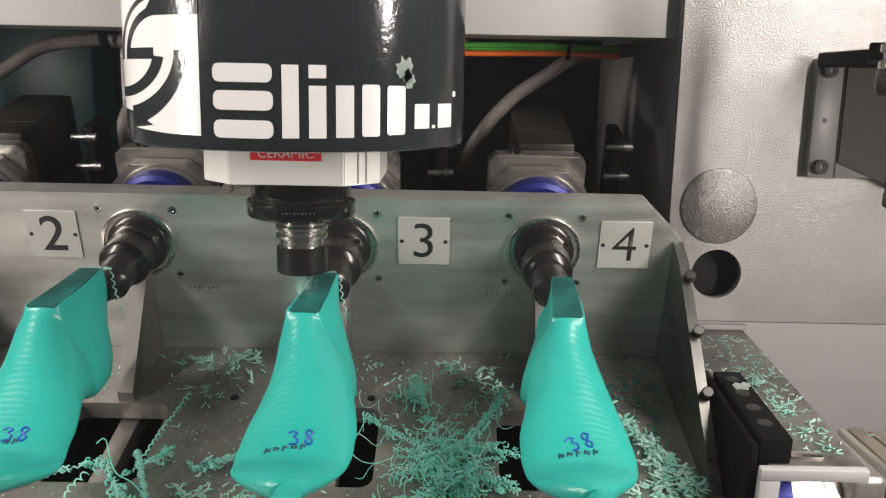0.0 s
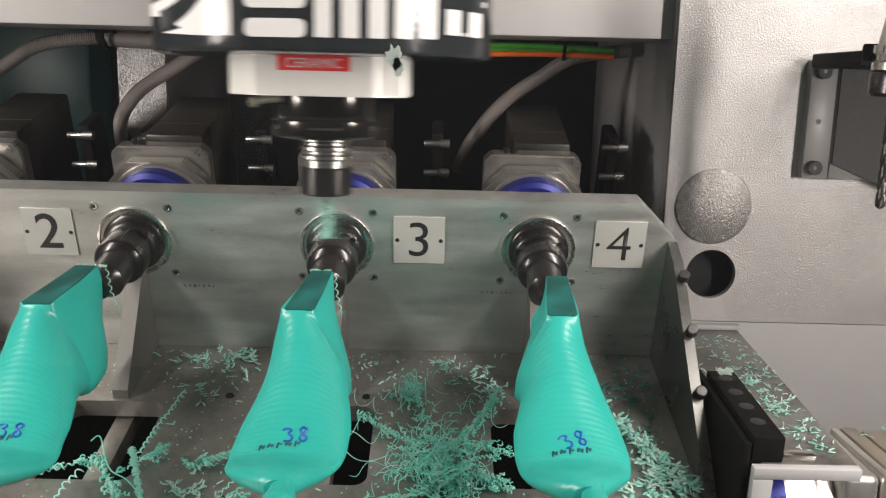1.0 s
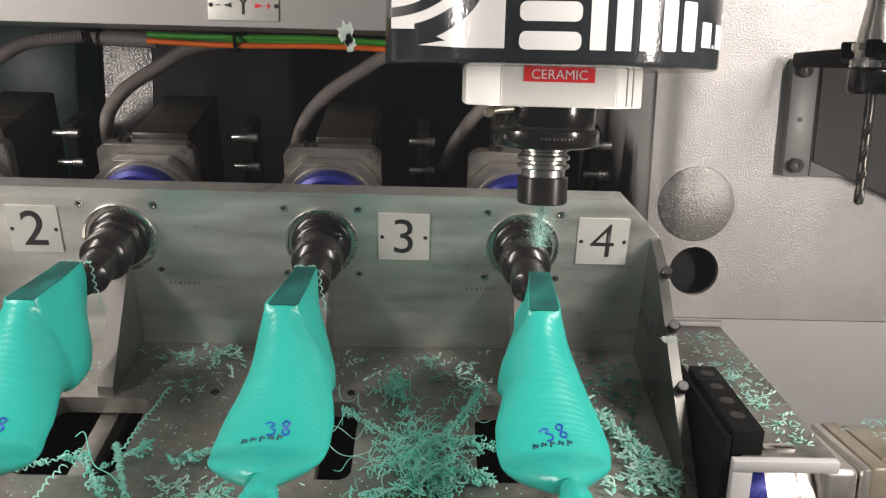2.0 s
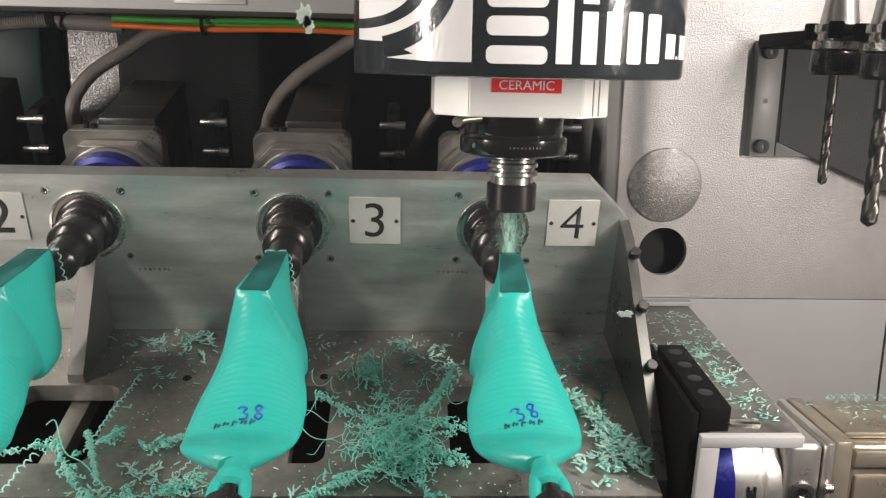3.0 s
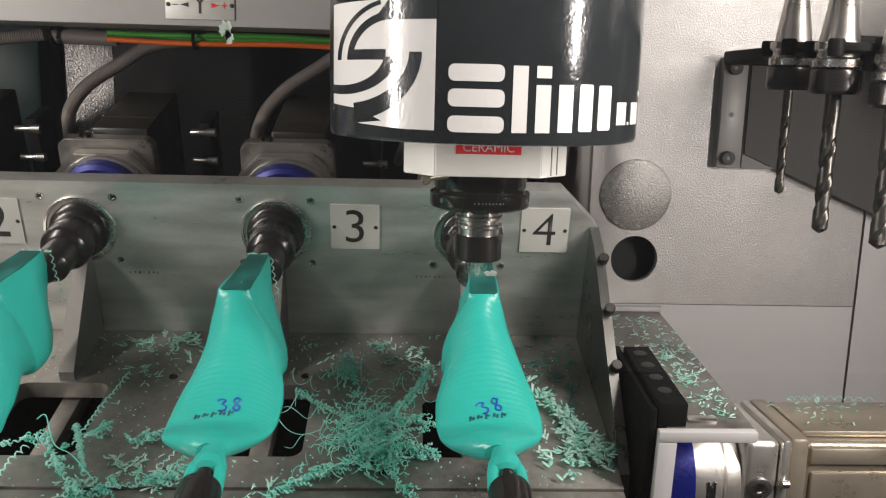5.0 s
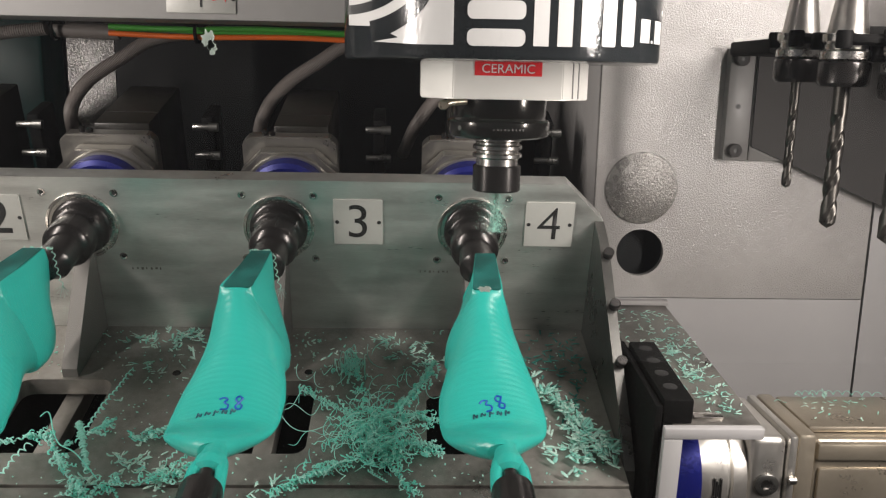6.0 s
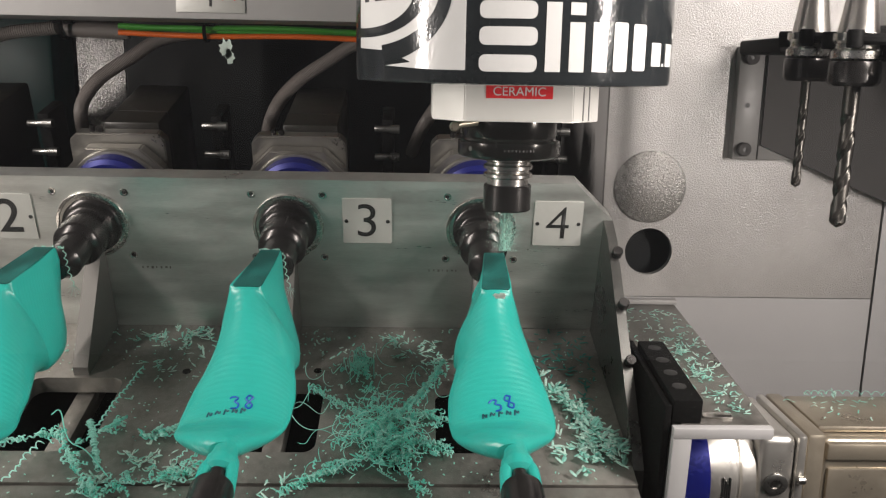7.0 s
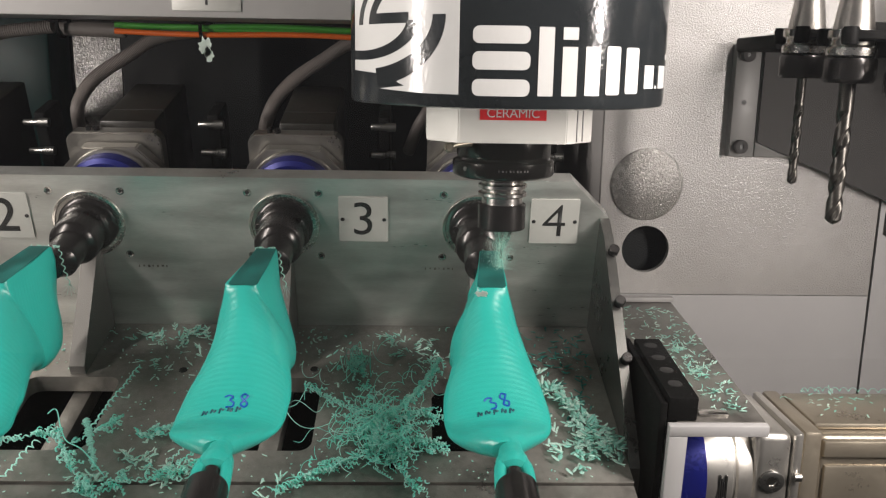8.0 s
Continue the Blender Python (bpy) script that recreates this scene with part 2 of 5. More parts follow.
def letters(text, size, depth=0.0004, bold=0.0):
    """Raised lettering in the built-in font, centred, in the xy plane."""
    cu = bpy.data.curves.new("lettering", "FONT")
    cu.body, cu.size, cu.extrude, cu.align_x, cu.align_y = text, size, depth, "CENTER", "CENTER"
    cu.offset = bold
    ob = new("lettering", cu)
    dg = bpy.context.evaluated_depsgraph_get()
    dg.update()
    bm = bmesh.new()
    me = bpy.data.meshes.new_from_object(ob.evaluated_get(dg))
    bm.from_mesh(me)
    bpy.data.objects.remove(ob)
    bpy.data.meshes.remove(me)
    return bm


UPRIGHT = pose(0, 0, 0, 90, 0, 0)      # xy plane turned to face -y


# ---- the enclosure
def structure(name, bm, mat, label, category="wall", m=None):
    ob = part(name, bm, mat, None, label, m)
    return tagged(ob, label, category, "", "structure")


WY = 0.08      # face of the side wall


def wall_panel(name, outline, holes, label, mat=GREYPAINT):
    bm = prism(outline, 0.008, holes)
    bmesh.ops.transform(bm, matrix=Matrix.Translation((0, WY + 0.008, 0)) @ UPRIGHT, verts=bm.verts[:])
    bmesh.ops.recalc_face_normals(bm, faces=bm.faces[:])
    return structure(name, bm, mat, label)


wall_panel("wall_east", [(0.345, -0.0915), (0.6665, -0.0915), (0.6665, 1.0), (0.345, 1.0)], [circle(0.4, -0.0385, 0.0272)], "grey textured painted machine wall panel with a round hole")
wall_panel("wall_lower", [(0.345, -0.7), (0.6665, -0.7), (0.6665, -0.0925), (0.345, -0.0925)], [], "grey painted lower machine wall panel", PANELGREY)
wall_panel("wall_outer", [(0.6695, -0.7), (1.1, -0.7), (1.1, 1.0), (0.6695, 1.0)], [], "grey painted outer machine wall panel", PANELGREY)
structure("wall_return", box(0.345, 0.353, WY + 0.009, 0.55, -0.7, 1.0, 0), SMOOTHGREY, "smooth grey return of the machine wall")
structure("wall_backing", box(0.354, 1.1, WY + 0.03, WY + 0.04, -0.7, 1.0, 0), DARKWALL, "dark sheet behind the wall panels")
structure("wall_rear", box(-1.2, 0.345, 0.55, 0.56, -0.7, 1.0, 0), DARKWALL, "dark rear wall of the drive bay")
# side walls and roof are out of view, added dark to hold down bounce light
structure("wall_west", box(-1.21, -1.2, -0.75, 0.55, -0.7, 1.0, 0), DARKGREY, "unseen grey side wall bounding the light")
structure("wall_side_east", box(1.1, 1.11, -0.75, 0.1, -0.7, 1.0, 0), DARKGREY, "unseen grey side wall bounding the light")
structure("ceiling", box(-1.21, 1.11, -0.75, 0.56, 1.0, 1.01, 0), DARKGREY, "unseen grey roof bounding the light", "ceiling")
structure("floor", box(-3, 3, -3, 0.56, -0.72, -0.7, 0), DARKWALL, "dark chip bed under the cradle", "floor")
# unseen backdrop, added for the pale reflections in pane and drum
structure("wall_hall", box(-3, 3, -3.05, -3, -0.72, 2.2, 0), PLASTERWALL, "unseen pale hall wall behind the viewer")

cover = part("blind_cover", lathe([(0, 0.0034), (0.0385, 0.0034), (0.0405, 0.0026), (0.041, 0.0012), (0.0398, 0.0)], 64, "-y", (0.3965, WY, 0.0362)), COVERPAINT)
tagged(cover, "round grey textured blind cover on the machine wall", "cover")

# cross beam above the drive bay
beam = structure("cross_beam", box(-1.2, 0.345, 0.10, 0.19, 0.2115, 0.62, 0.0015), SMOOTHGREY, "smooth grey cross beam over the drive bay", "beam")


# ---- cradle in its own leaning space
def build_cradle():
    c = thing("milling_cradle", "milled steel cradle with a back plate and slotted tray", "machine cradle", RACK)
    # back plate: outline in x, z
    out = [(-0.95, -0.13), (0.3365, -0.13), (0.3365, 0.012), (0.296, 0.0525), (-0.95, 0.0525)]
    holes = [circle(0.2 * k, 0, 0.03, 36) for k in (-3, -2, -1, 0, 1)]
    bm = prism(out, 0.022, holes)
    bmesh.ops.transform(bm, matrix=Matrix.Translation((0, 0.022, 0)) @ UPRIGHT, verts=bm.verts[:])
    bmesh.ops.recalc_face_normals(bm, faces=bm.faces[:])
    plate = part("back_plate", bm, STEEL, c)
    # tray with slots
    slots = [rounded(0.2 * k - 0.047, 0.2 * k + 0.044, -0.206, -0.098, 0.012) for k in (-3, -2, -1, 0, 1)]
    bm = prism([(-0.95, -0.245), (0.327, -0.245), (0.327, -0.0005), (-0.95, -0.0005)], 0.018, slots)
    bmesh.ops.translate(bm, vec=(0, 0, -0.141), verts=bm.verts[:])
    part("tray", bm, TRAY, c)
    part("front_bar", box(-0.95, 0.327, -0.42, -0.2465, -0.15, -0.1245, 0.0015), TRAY, c)
    # right cheek: y, z outline, thickness in x
    cheek = [(-0.0005, 0.012), (-0.03, 0.004), (-0.2, -0.105), (-0.225, -0.125), (-0.24, -0.2), (-0.0005, -0.2)]
    bm = prism(cheek, 0.0095)
    bmesh.ops.transform(bm, matrix=Matrix(((0, 0, 1, 0.3275), (1, 0, 0, 0), (0, 1, 0, 0), (0, 0, 0, 1))), verts=bm.verts[:])
    bmesh.ops.recalc_face_normals(bm, faces=bm.faces[:])
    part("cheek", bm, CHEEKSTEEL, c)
    for y in (-0.044, -0.092, -0.142):
        part("screw", lathe([(0, 0.0085), (0.0044, 0.0085), (0.0052, 0.0077), (0.0052, -0.001), (0, -0.001)][::-1], 18, "z"), DARKSTEEL, c, "", pose(0.3345, y, 0.004 + (y + 0.03) * 0.641, 32.7, 0, 0))
    # ribs under each chuck
    for k in (-3, -2, -1, 0, 1):
        rib = [(-0.001, -0.03), (-0.016, -0.03), (-0.0945, -0.113), (-0.0945, -0.1225), (-0.001, -0.1225)]
        bm = prism(rib, 0.015)
        bmesh.ops.transform(bm, matrix=Matrix(((0, 0, 1, 0.2 * k - 0.0075), (1, 0, 0, 0), (0, 1, 0, 0), (0, 0, 0, 1))), verts=bm.verts[:])
        bmesh.ops.recalc_face_normals(bm, faces=bm.faces[:])
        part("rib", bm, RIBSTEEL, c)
        part("under_bar", box(0.2 * k - 0.009, 0.2 * k + 0.009, -0.24, -0.02, -0.165, -0.146, 0.001), TRAY, c)
    # worn stamp marks on the plate, too faint to read
    for x0 in (-0.157, 0.146):
        for i in range(7):
            part("stamp_mark", box(x0 + 0.0048 * i, x0 + 0.0048 * i + 0.0012 + 0.0006 * (i % 3), -0.0004, 0.0004, -0.0518 + 0.0007 * (i % 2), -0.0492, 0), TRAY, plate, "faint stamped mark")
    for x, y in ((-0.098, -0.086), (0.034, -0.083), (0.118, -0.226), (-0.075, -0.225)):
        part("tray_screw", lathe([(0.0, 0.0004), (0.0018, 0.0004), (0.0021, 0.0009), (0.0038, 0.0009), (0.0043, 0.0)], 18, "z", (x, y, -0.123)), DARKSTEEL, c)
    # tapped holes: bright countersink with a dark bore
    for k in (-3, -2, -1, 0, 1):
        for dx, dz in ((-1, 1), (1, 1), (1, -1), (-1, -1)):
            s = part("tapped_hole", lathe([(0.0041, 0.0), (0.0041, 0.0006), (0.0026, 0.0006), (0.0020, 0.0002)], 14, "-y", (0.2 * k + 0.036 * dx, 0, 0.036 * dz)), BRIGHT, plate)
            part("bore", lathe([(0.0, 0.00025), (0.0022, 0.00025), (0.0022, 0.0)], 12, "-y", (0.2 * k + 0.036 * dx, 0, 0.036 * dz)), INK, plate)
    return c


build_cradle()


def build_chuck():
    c = thing("collet_chuck", "black steel collet chuck in a bright flange", "chuck", RACK, "chucks on the back plate")
    part("flange", lathe([(0.0295, 0.0), (0.0365, 0.0), (0.0368, 0.002), (0.0362, 0.004), (0.0335, 0.0045), (0.033, 0.003), (0.0295, 0.003)], 56, "-y"), BRIGHT, c)
    part("body", lathe([(0, -0.005), (0.0295, -0.005), (0.0295, 0.006), (0.028, 0.0075), (0.0265, 0.008), (0.026, 0.02), (0.0245, 0.0215), (0.0225, 0.022), (0, 0.022)], 48, "-y"), DARKSTEEL, c)
    part("collet", lathe([(0.0, 0.02), (0.0232, 0.02), (0.0238, 0.022), (0.0238, 0.046), (0.0222, 0.0495), (0.0172, 0.053), (0.0168, 0.056), (0.0168, 0.084), (0.0135, 0.088), (0.009, 0.101), (0, 0.101)], 36, "-y"), DARKSTEEL, c)
    for a in (10, 130, 250):
        part("slit", box(-0.0004, 0.0004, -0.046, -0.024, 0.0222, 0.024, 0), INK, c, "", pose(0, 0, 0, 0, a, 0))
    for a in (48, 168, 288):
        part("socket", lathe([(0, 0.0), (0.0032, 0.0), (0.0032, 0.0006), (0, 0.0006)], 6, "-y", (0, -0.0215, 0.0245)), INK, c, "", pose(0, 0, 0, 0, a, 0))
    return c


chuck = build_chuck()
for k in (-3, -2, -1, 1):
    copy_thing(chuck, RACK @ pose(0.2 * k, 0, 0))


# ---- shoe lasts: lengthwise sections
LAST_Y = [-0.094, -0.098, -0.104, -0.115, -0.135, -0.155, -0.170, -0.175, -0.190, -0.210, -0.230, -0.250, -0.270, -0.286, -0.301, -0.315, -0.326, -0.335, -0.341]
LAST_TOP = [0.010, 0.020, 0.0265, 0.0275, 0.0275, 0.028, 0.028, 0.0262, 0.0175, 0.0075, -0.0015, -0.0102, -0.0172, -0.0196, -0.0132, -0.0042, 0.001, 0.0036, 0.0042]
LAST_SOLE = [-0.0335, -0.0535, -0.0655, -0.0695, -0.0704, -0.0669, -0.0633, -0.0608, -0.0567, -0.0504, -0.0464, -0.0448, -0.0431, -0.0405, -0.0362, -0.0295, -0.0222, -0.0155, -0.0112]
LAST_HALF = [0.0134, 0.0159, 0.0202, 0.0258, 0.0302, 0.0317, 0.0314, 0.0310, 0.0309, 0.0320, 0.036, 0.0404, 0.0422, 0.0410, 0.0374, 0.0308, 0.0234, 0.0158, 0.0096]
LAST_SHOULDER = [0.008, 0.009, 0.0095, 0.0100, 0.0110, 0.0124, 0.0138, 0.0150, 0.0194, 0.0264, 0.0320, 0.0375, 0.0392, 0.0385, 0.0354, 0.0290, 0.0218, 0.0145, 0.0088]
LAST_ROUND = [0.6, 0.3, 0.06, 0.04, 0.04, 0.05, 0.14, 0.5, 0.85, 0.95, 0.9, 0.95, 1, 1, 1, 1, 1, 1, 1]
# sideways lie of the sole line, and of the cone's heel and front end, for each last
LAST_LIE = {
    -1: ([-0.0231, -0.023, -0.0229, -0.0208, -0.0202, -0.0191, -0.019, -0.0179, -0.0149, -0.0124, -0.0111, -0.0114, -0.0105, -0.007, -0.0042, -0.0017, 0.0, 0.0016, 0.0036], -0.0045, -0.02),
    0: ([-0.0112, -0.0111, -0.01, -0.0074, -0.0044, -0.0024, -0.0005, 0.0013, 0.0018, 0.0018, 0.001, -0.0017, -0.0037, -0.0056, -0.0072, -0.0057, -0.0035, -0.0011, 0.0018], 0.0, -0.0095),
    1: ([-0.0008, 0.0012, 0.0032, 0.0047, 0.0039, 0.0017, -0.001, -0.0024, -0.0019, 0.0003, 0.0006, 0.0005, 0.0014, 0.0013, 0.0, -0.0019, -0.0018, -0.001, 0.001], 0.0045, 0.0015)}
HS = (0.0, 0.03, 0.1, 0.17, 0.24, 0.32, 0.4, 0.48, 0.56, 0.64, 0.72, 0.8, 0.87, 0.93, 0.97, 0.99, 1.0)


def last_sections(k):
    lie, heel, front = LAST_LIE[k]
    rows = []
    for i, y in enumerate(LAST_Y):
        u = min(1, max(0, (y + 0.106) / -0.064))
        top = heel + (front - heel) * u
        if y < -0.175:
            v = min(1, (y + 0.175) / -0.12)
            top = top * (1 - v) + lie[i] * v
        rows.append((y, LAST_TOP[i], LAST_SOLE[i], LAST_SHOULDER[i], LAST_HALF[i], LAST_ROUND[i], top, lie[i]))
    return np.array(rows)


def section_ring(y, zt, zb, wt, wm, dome, top, lie):
    right = []
    for h in HS:
        s = min(1, max(0, (h - 0.08) / 0.77))
        s = 0.5 * s + 0.5 * s * s * (3 - 2 * s)
        bulge = 1 + 1.7 * min(1, max(0, (-0.110 - y) / 0.045))
        w = wt + (wm - wt) * (1 - s ** bulge)
        if y < -0.25 and h < 0.5:
            k = min(1, (-0.25 - y) / 0.03)
            w *= 1 - k * 0.5 * (1 - math.sqrt(max(0, 1 - (1 - h / 0.5) ** 2)))
        if h < 0.25:
            w *= 0.6 + 0.4 * math.sqrt(max(0, 1 - (1 - h / 0.25) ** 2))
        if h > 0.55:
            q = (h - 0.55) / 0.45
            w *= 1 - dome * (1 - math.sqrt(max(0, 1 - q * q * 0.985)))
        right.append((w, zb + (zt - zb) * h, lie + (top - lie) * s))
    return [(dx + w, y, z) for w, z, dx in right] + [(dx - w, y, z) for w, z, dx in reversed(right)]


def relaxed(grid, rounds):
    """Eases the creases of the body in front of the cone face, lengthwise and across."""
    first = grid.copy()
    # even spacing round each section in front of the cone face
    for r in range(len(grid)):
        b = min(1.0, max(0.0, (-0.172 - grid[r, 0, 1]) / 0.03))
        if b > 0:
            loop = np.vstack([grid[r], grid[r, :1]])
            run = np.concatenate([[0], np.cumsum(np.linalg.norm(np.diff(loop, axis=0), axis=1))])
            at = np.linspace(0, run[-1], len(loop))[:-1]
            even = np.stack([np.interp(at, run, loop[:, ax]) for ax in range(3)], 1)
            grid[r] = grid[r] * (1 - b) + even * b
    w = np.clip((-0.170 - grid[:, 0, 1]) / 0.022, 0, 1) * np.clip((0.332 + grid[:, 0, 1]) / 0.02, 0, 1)
    w = (0.5 * w)[:, None, None]
    low = np.array([0.5 * min(1.0, max(0.0, 2.2 * (1 - abs(h - 0.55) / 0.4))) for h in HS + HS[::-1]])[None, :, None]
    w = np.maximum(w, low * np.clip((-0.110 - grid[:, :1, 1:2]) / 0.03, 0, 1) * np.clip((0.332 + grid[:, :1, 1:2]) / 0.02, 0, 1))
    for _ in range(rounds):
        mean = grid.copy()
        mean[1:-1] = 0.25 * (grid[2:] + grid[:-2] + np.roll(grid, 1, 1)[1:-1] + np.roll(grid, -1, 1)[1:-1])
        mean[..., 1] = grid[..., 1]
        grid = grid + w * (mean - grid)
    # keep each section's full width and height
    for ax in (0, 2):
        lo0, hi0, lo1, hi1 = (f(g[:, :, ax], axis=1)[:, None] for g in (first, grid) for f in (np.min, np.max))
        grid[:, :, ax] = lo0 + (grid[:, :, ax] - lo1) * (hi0 - lo0) / (hi1 - lo1)
    return grid


def last_mesh(k):
    bm = bmesh.new()
    grid = relaxed(np.array([section_ring(*r) for r in smooth_rows(last_sections(k), 7)]), 80)
    rings = [[bm.verts.new(p) for p in row] for row in grid]
    n = len(rings[0])
    for a, b in zip(rings, rings[1:]):
        for q in range(n):
            bm.faces.new((a[q], b[q], b[(q + 1) % n], a[(q + 1) % n]))
    bm.faces.new(rings[0])
    bm.faces.new(rings[-1][::-1])
    bmesh.ops.recalc_face_normals(bm, faces=bm.faces[:])
    return bm


def smooth_rows(rows, n):
    out = []
    p = np.vstack([2 * rows[0] - rows[1], rows, 2 * rows[-1] - rows[-2]])
    for i in range(1, len(p) - 2):
        for k in range(n):
            t = k / n
            out.append(0.5 * (2 * p[i] + (p[i + 1] - p[i - 1]) * t + (2 * p[i - 1] - 5 * p[i] + 4 * p[i + 1] - p[i + 2]) * t * t + (3 * p[i] - p[i - 1] - 3 * p[i + 1] + p[i + 2]) * t ** 3))
    out.append(p[-2])
    return out


THREE = [(-0.9, 0.8), (-0.3, 1.0), (0.2, 0.7), (-0.2, 0.25), (0.3, -0.2), (0.1, -0.8), (-0.7, -0.8)]
EIGHT = [(0.5, 0.7), (0.1, 1.0), (-0.3, 0.6), (0.0, 0.1), (0.45, -0.4), (0.1, -0.9), (-0.35, -0.5), (0.0, 0.0), (0.6, 0.75)]


def build_last(k, label):
    c = thing("shoe_last", label, "shoe last", RACK @ pose(0.2 * k, 0, 0), "shoe lasts in the cradle")
    bm = last_mesh(k)
    tree = BVHTree.FromBMesh(bm)
    lie, heel, front = LAST_LIE[k]
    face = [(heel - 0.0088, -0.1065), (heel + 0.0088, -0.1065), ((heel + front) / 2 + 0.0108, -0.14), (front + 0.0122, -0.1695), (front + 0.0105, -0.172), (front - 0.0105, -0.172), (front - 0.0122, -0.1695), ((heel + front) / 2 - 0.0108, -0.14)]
    # flat cone face in a darker, mottled teal than the body
    part("cone_face", prism(face, 0.0007, (), Matrix.Translation((0, 0, 0.0278))), CONETEAL, c, "dark mottled flat face of the cone")
    part("last_body", bm, LASTTEAL, c, sharp=60)
    # toe spigot and its gripped ears
    part("toe_spigot", lathe([(0.0078, -0.336), (0.0084, -0.343), (0.0096, -0.348), (0.0112, -0.352), (0.0118, -0.357), (0.0112, -0.362), (0.008, -0.3645), (0, -0.3645)][::-1], 28, "y", (0.004, 0, -0.004)), LASTTEAL, c)
    for sx in (-1, 1):
        part("spigot_ear", tube(smooth_path([(0.004 + sx * 0.006, -0.354, -0.001), (0.004 + sx * 0.0088, -0.363, 0.0), (0.004 + sx * 0.0096, -0.375, -0.001), (0.004 + sx * 0.0098, -0.392, -0.004)], 4), 0.0042, 12, 0.0044), LASTTEAL, c)

    def drape(pts, size, cx, cy, turn):
        out = []
        for u, v in smooth_2d(pts):
            x, y = cx + size * (u * math.cos(turn) - v * math.sin(turn)), cy + size * (u * math.sin(turn) + v * math.cos(turn))
            hit = tree.ray_cast(Vector((x, y, 0.2)), Vector((0, 0, -1)))
            if hit[0] is not None:
                out.append(hit[0] + Vector((0, 0, 0.00005)))
        return out

    turn = 0.1 if k != 1 else 0.45
    cx, cy = {0: (0.001, -0.2705), -1: (-0.004, -0.272), 1: (0.002, -0.2705)}[k]
    part("digit", tube(drape(THREE, 0.0058, cx - 0.0046, cy - 0.0005, turn), 0.0008, 5), PENBLUE, c, "blue handwritten digit three")
    part("digit", tube(drape(EIGHT, 0.0062, cx + 0.0046, cy + (0.002 if k == 1 else 0.0005), turn), 0.0008, 5), PENBLUE, c, "blue handwritten digit eight")
    for i in range(5):
        part("marker_stroke", tube(drape([(-0.7, -0.8 + 0.5 * (i % 2)), (-0.2, 0.9), (0.3, -0.6 + 0.4 * (i % 3)), (0.7, 0.5)], 0.0028, cx - 0.023 + 0.0062 * i + (0.008 if k == 1 else 0), -0.2815 + 0.0009 * i, 0.2), 0.0007, 4), PENFAINT, c, "faint worn marker stroke")
    return c


def smooth_2d(pts):
    return [(p.x, p.y) for p in smooth_path([(u, v, 0) for u, v in pts], 5)]


build_last(-1, "teal plastic shoe last leaning over with blue handwritten size")
build_last(0, "teal plastic shoe last with a skewed cone and blue size")
build_last(1, "teal plastic shoe last under the cutter with blue size")


def build_tailstock():
    c = thing("tailstock_centre", "dark steel tailstock centre gripping the toe of a last", "tailstock", RACK, "tailstock centres")
    part("centre", lathe([(0, 0.366), (0.0052, 0.366), (0.0058, 0.374), (0.007, 0.378), (0.0135, 0.381), (0.0142, 0.384), (0.0142, 0.41), (0.016, 0.412), (0.016, 0.46), (0.024, 0.462), (0.024, 0.52), (0, 0.52)], 36, "-y", (0.004, 0, 0)), DARKSTEEL, c)
    part("housing", box(-0.035, 0.043, -0.62, -0.515, -0.14, 0.035, 0.004), DARKSTEEL, c)
    return c


tail = build_tailstock()
for k in (-1, 1):
    copy_thing(tail, RACK @ pose(0.2 * k, 0, 0))


# ---- number plates
def number_plate(digit, x, weight):
    c = thing("number_plate", "white engraved metal plate with a black number " + digit, "number plate", RACK @ pose(x, 0, 0.0075), "number plates")
    bm = prism(rounded(-0.0253, 0.0253, -0.0253, 0.0253, 0.0012, 3), 0.0015)
    bmesh.ops.transform(bm, matrix=UPRIGHT, verts=bm.verts[:])
    bmesh.ops.recalc_face_normals(bm, faces=bm.faces[:])
    p = part("plate", bm, PLATEWHITE, c)
    bm = letters(digit, 0.0535, 0.0002, weight)
    bmesh.ops.transform(bm, matrix=Matrix.Translation((0, -0.0016, -0.001)) @ UPRIGHT, verts=bm.verts[:])
    part("numeral", bm, INK, c, "black numeral " + digit)
    for dx in (-0.0215, 0.0215):
        part("rivet", lathe([(0, 0.0022), (0.0018, 0.002), (0.0022, 0.0014)], 12, "-y", (dx, 0, 0)), INK, c)
    return c


number_plate("2", -0.2835, 0.0003)
number_plate("3", 0.0815, -0.0002)
number_plate("4", 0.2800, -0.0005)


# ---- milling spindle, origin at the lower end of the collet nut
def on_drum(angle, z, r):
    a = radians(angle)
    return Vector((r * math.sin(a), -r * math.cos(a), z))


DRUM_R = 0.1305


def drum_patch(a0, a1, z0, z1, lift=0.0004, corner=0.0):
    """A thin printed patch wrapped on the drum, with rounded corners."""
    w = radians(a1 - a0) * DRUM_R
    outline = rounded(0, w, 0, z1 - z0, max(corner, 0.0002), 5)
    return drum_shape([(radians(a0) * DRUM_R + u, z0 + v) for u, v in outline], lift)


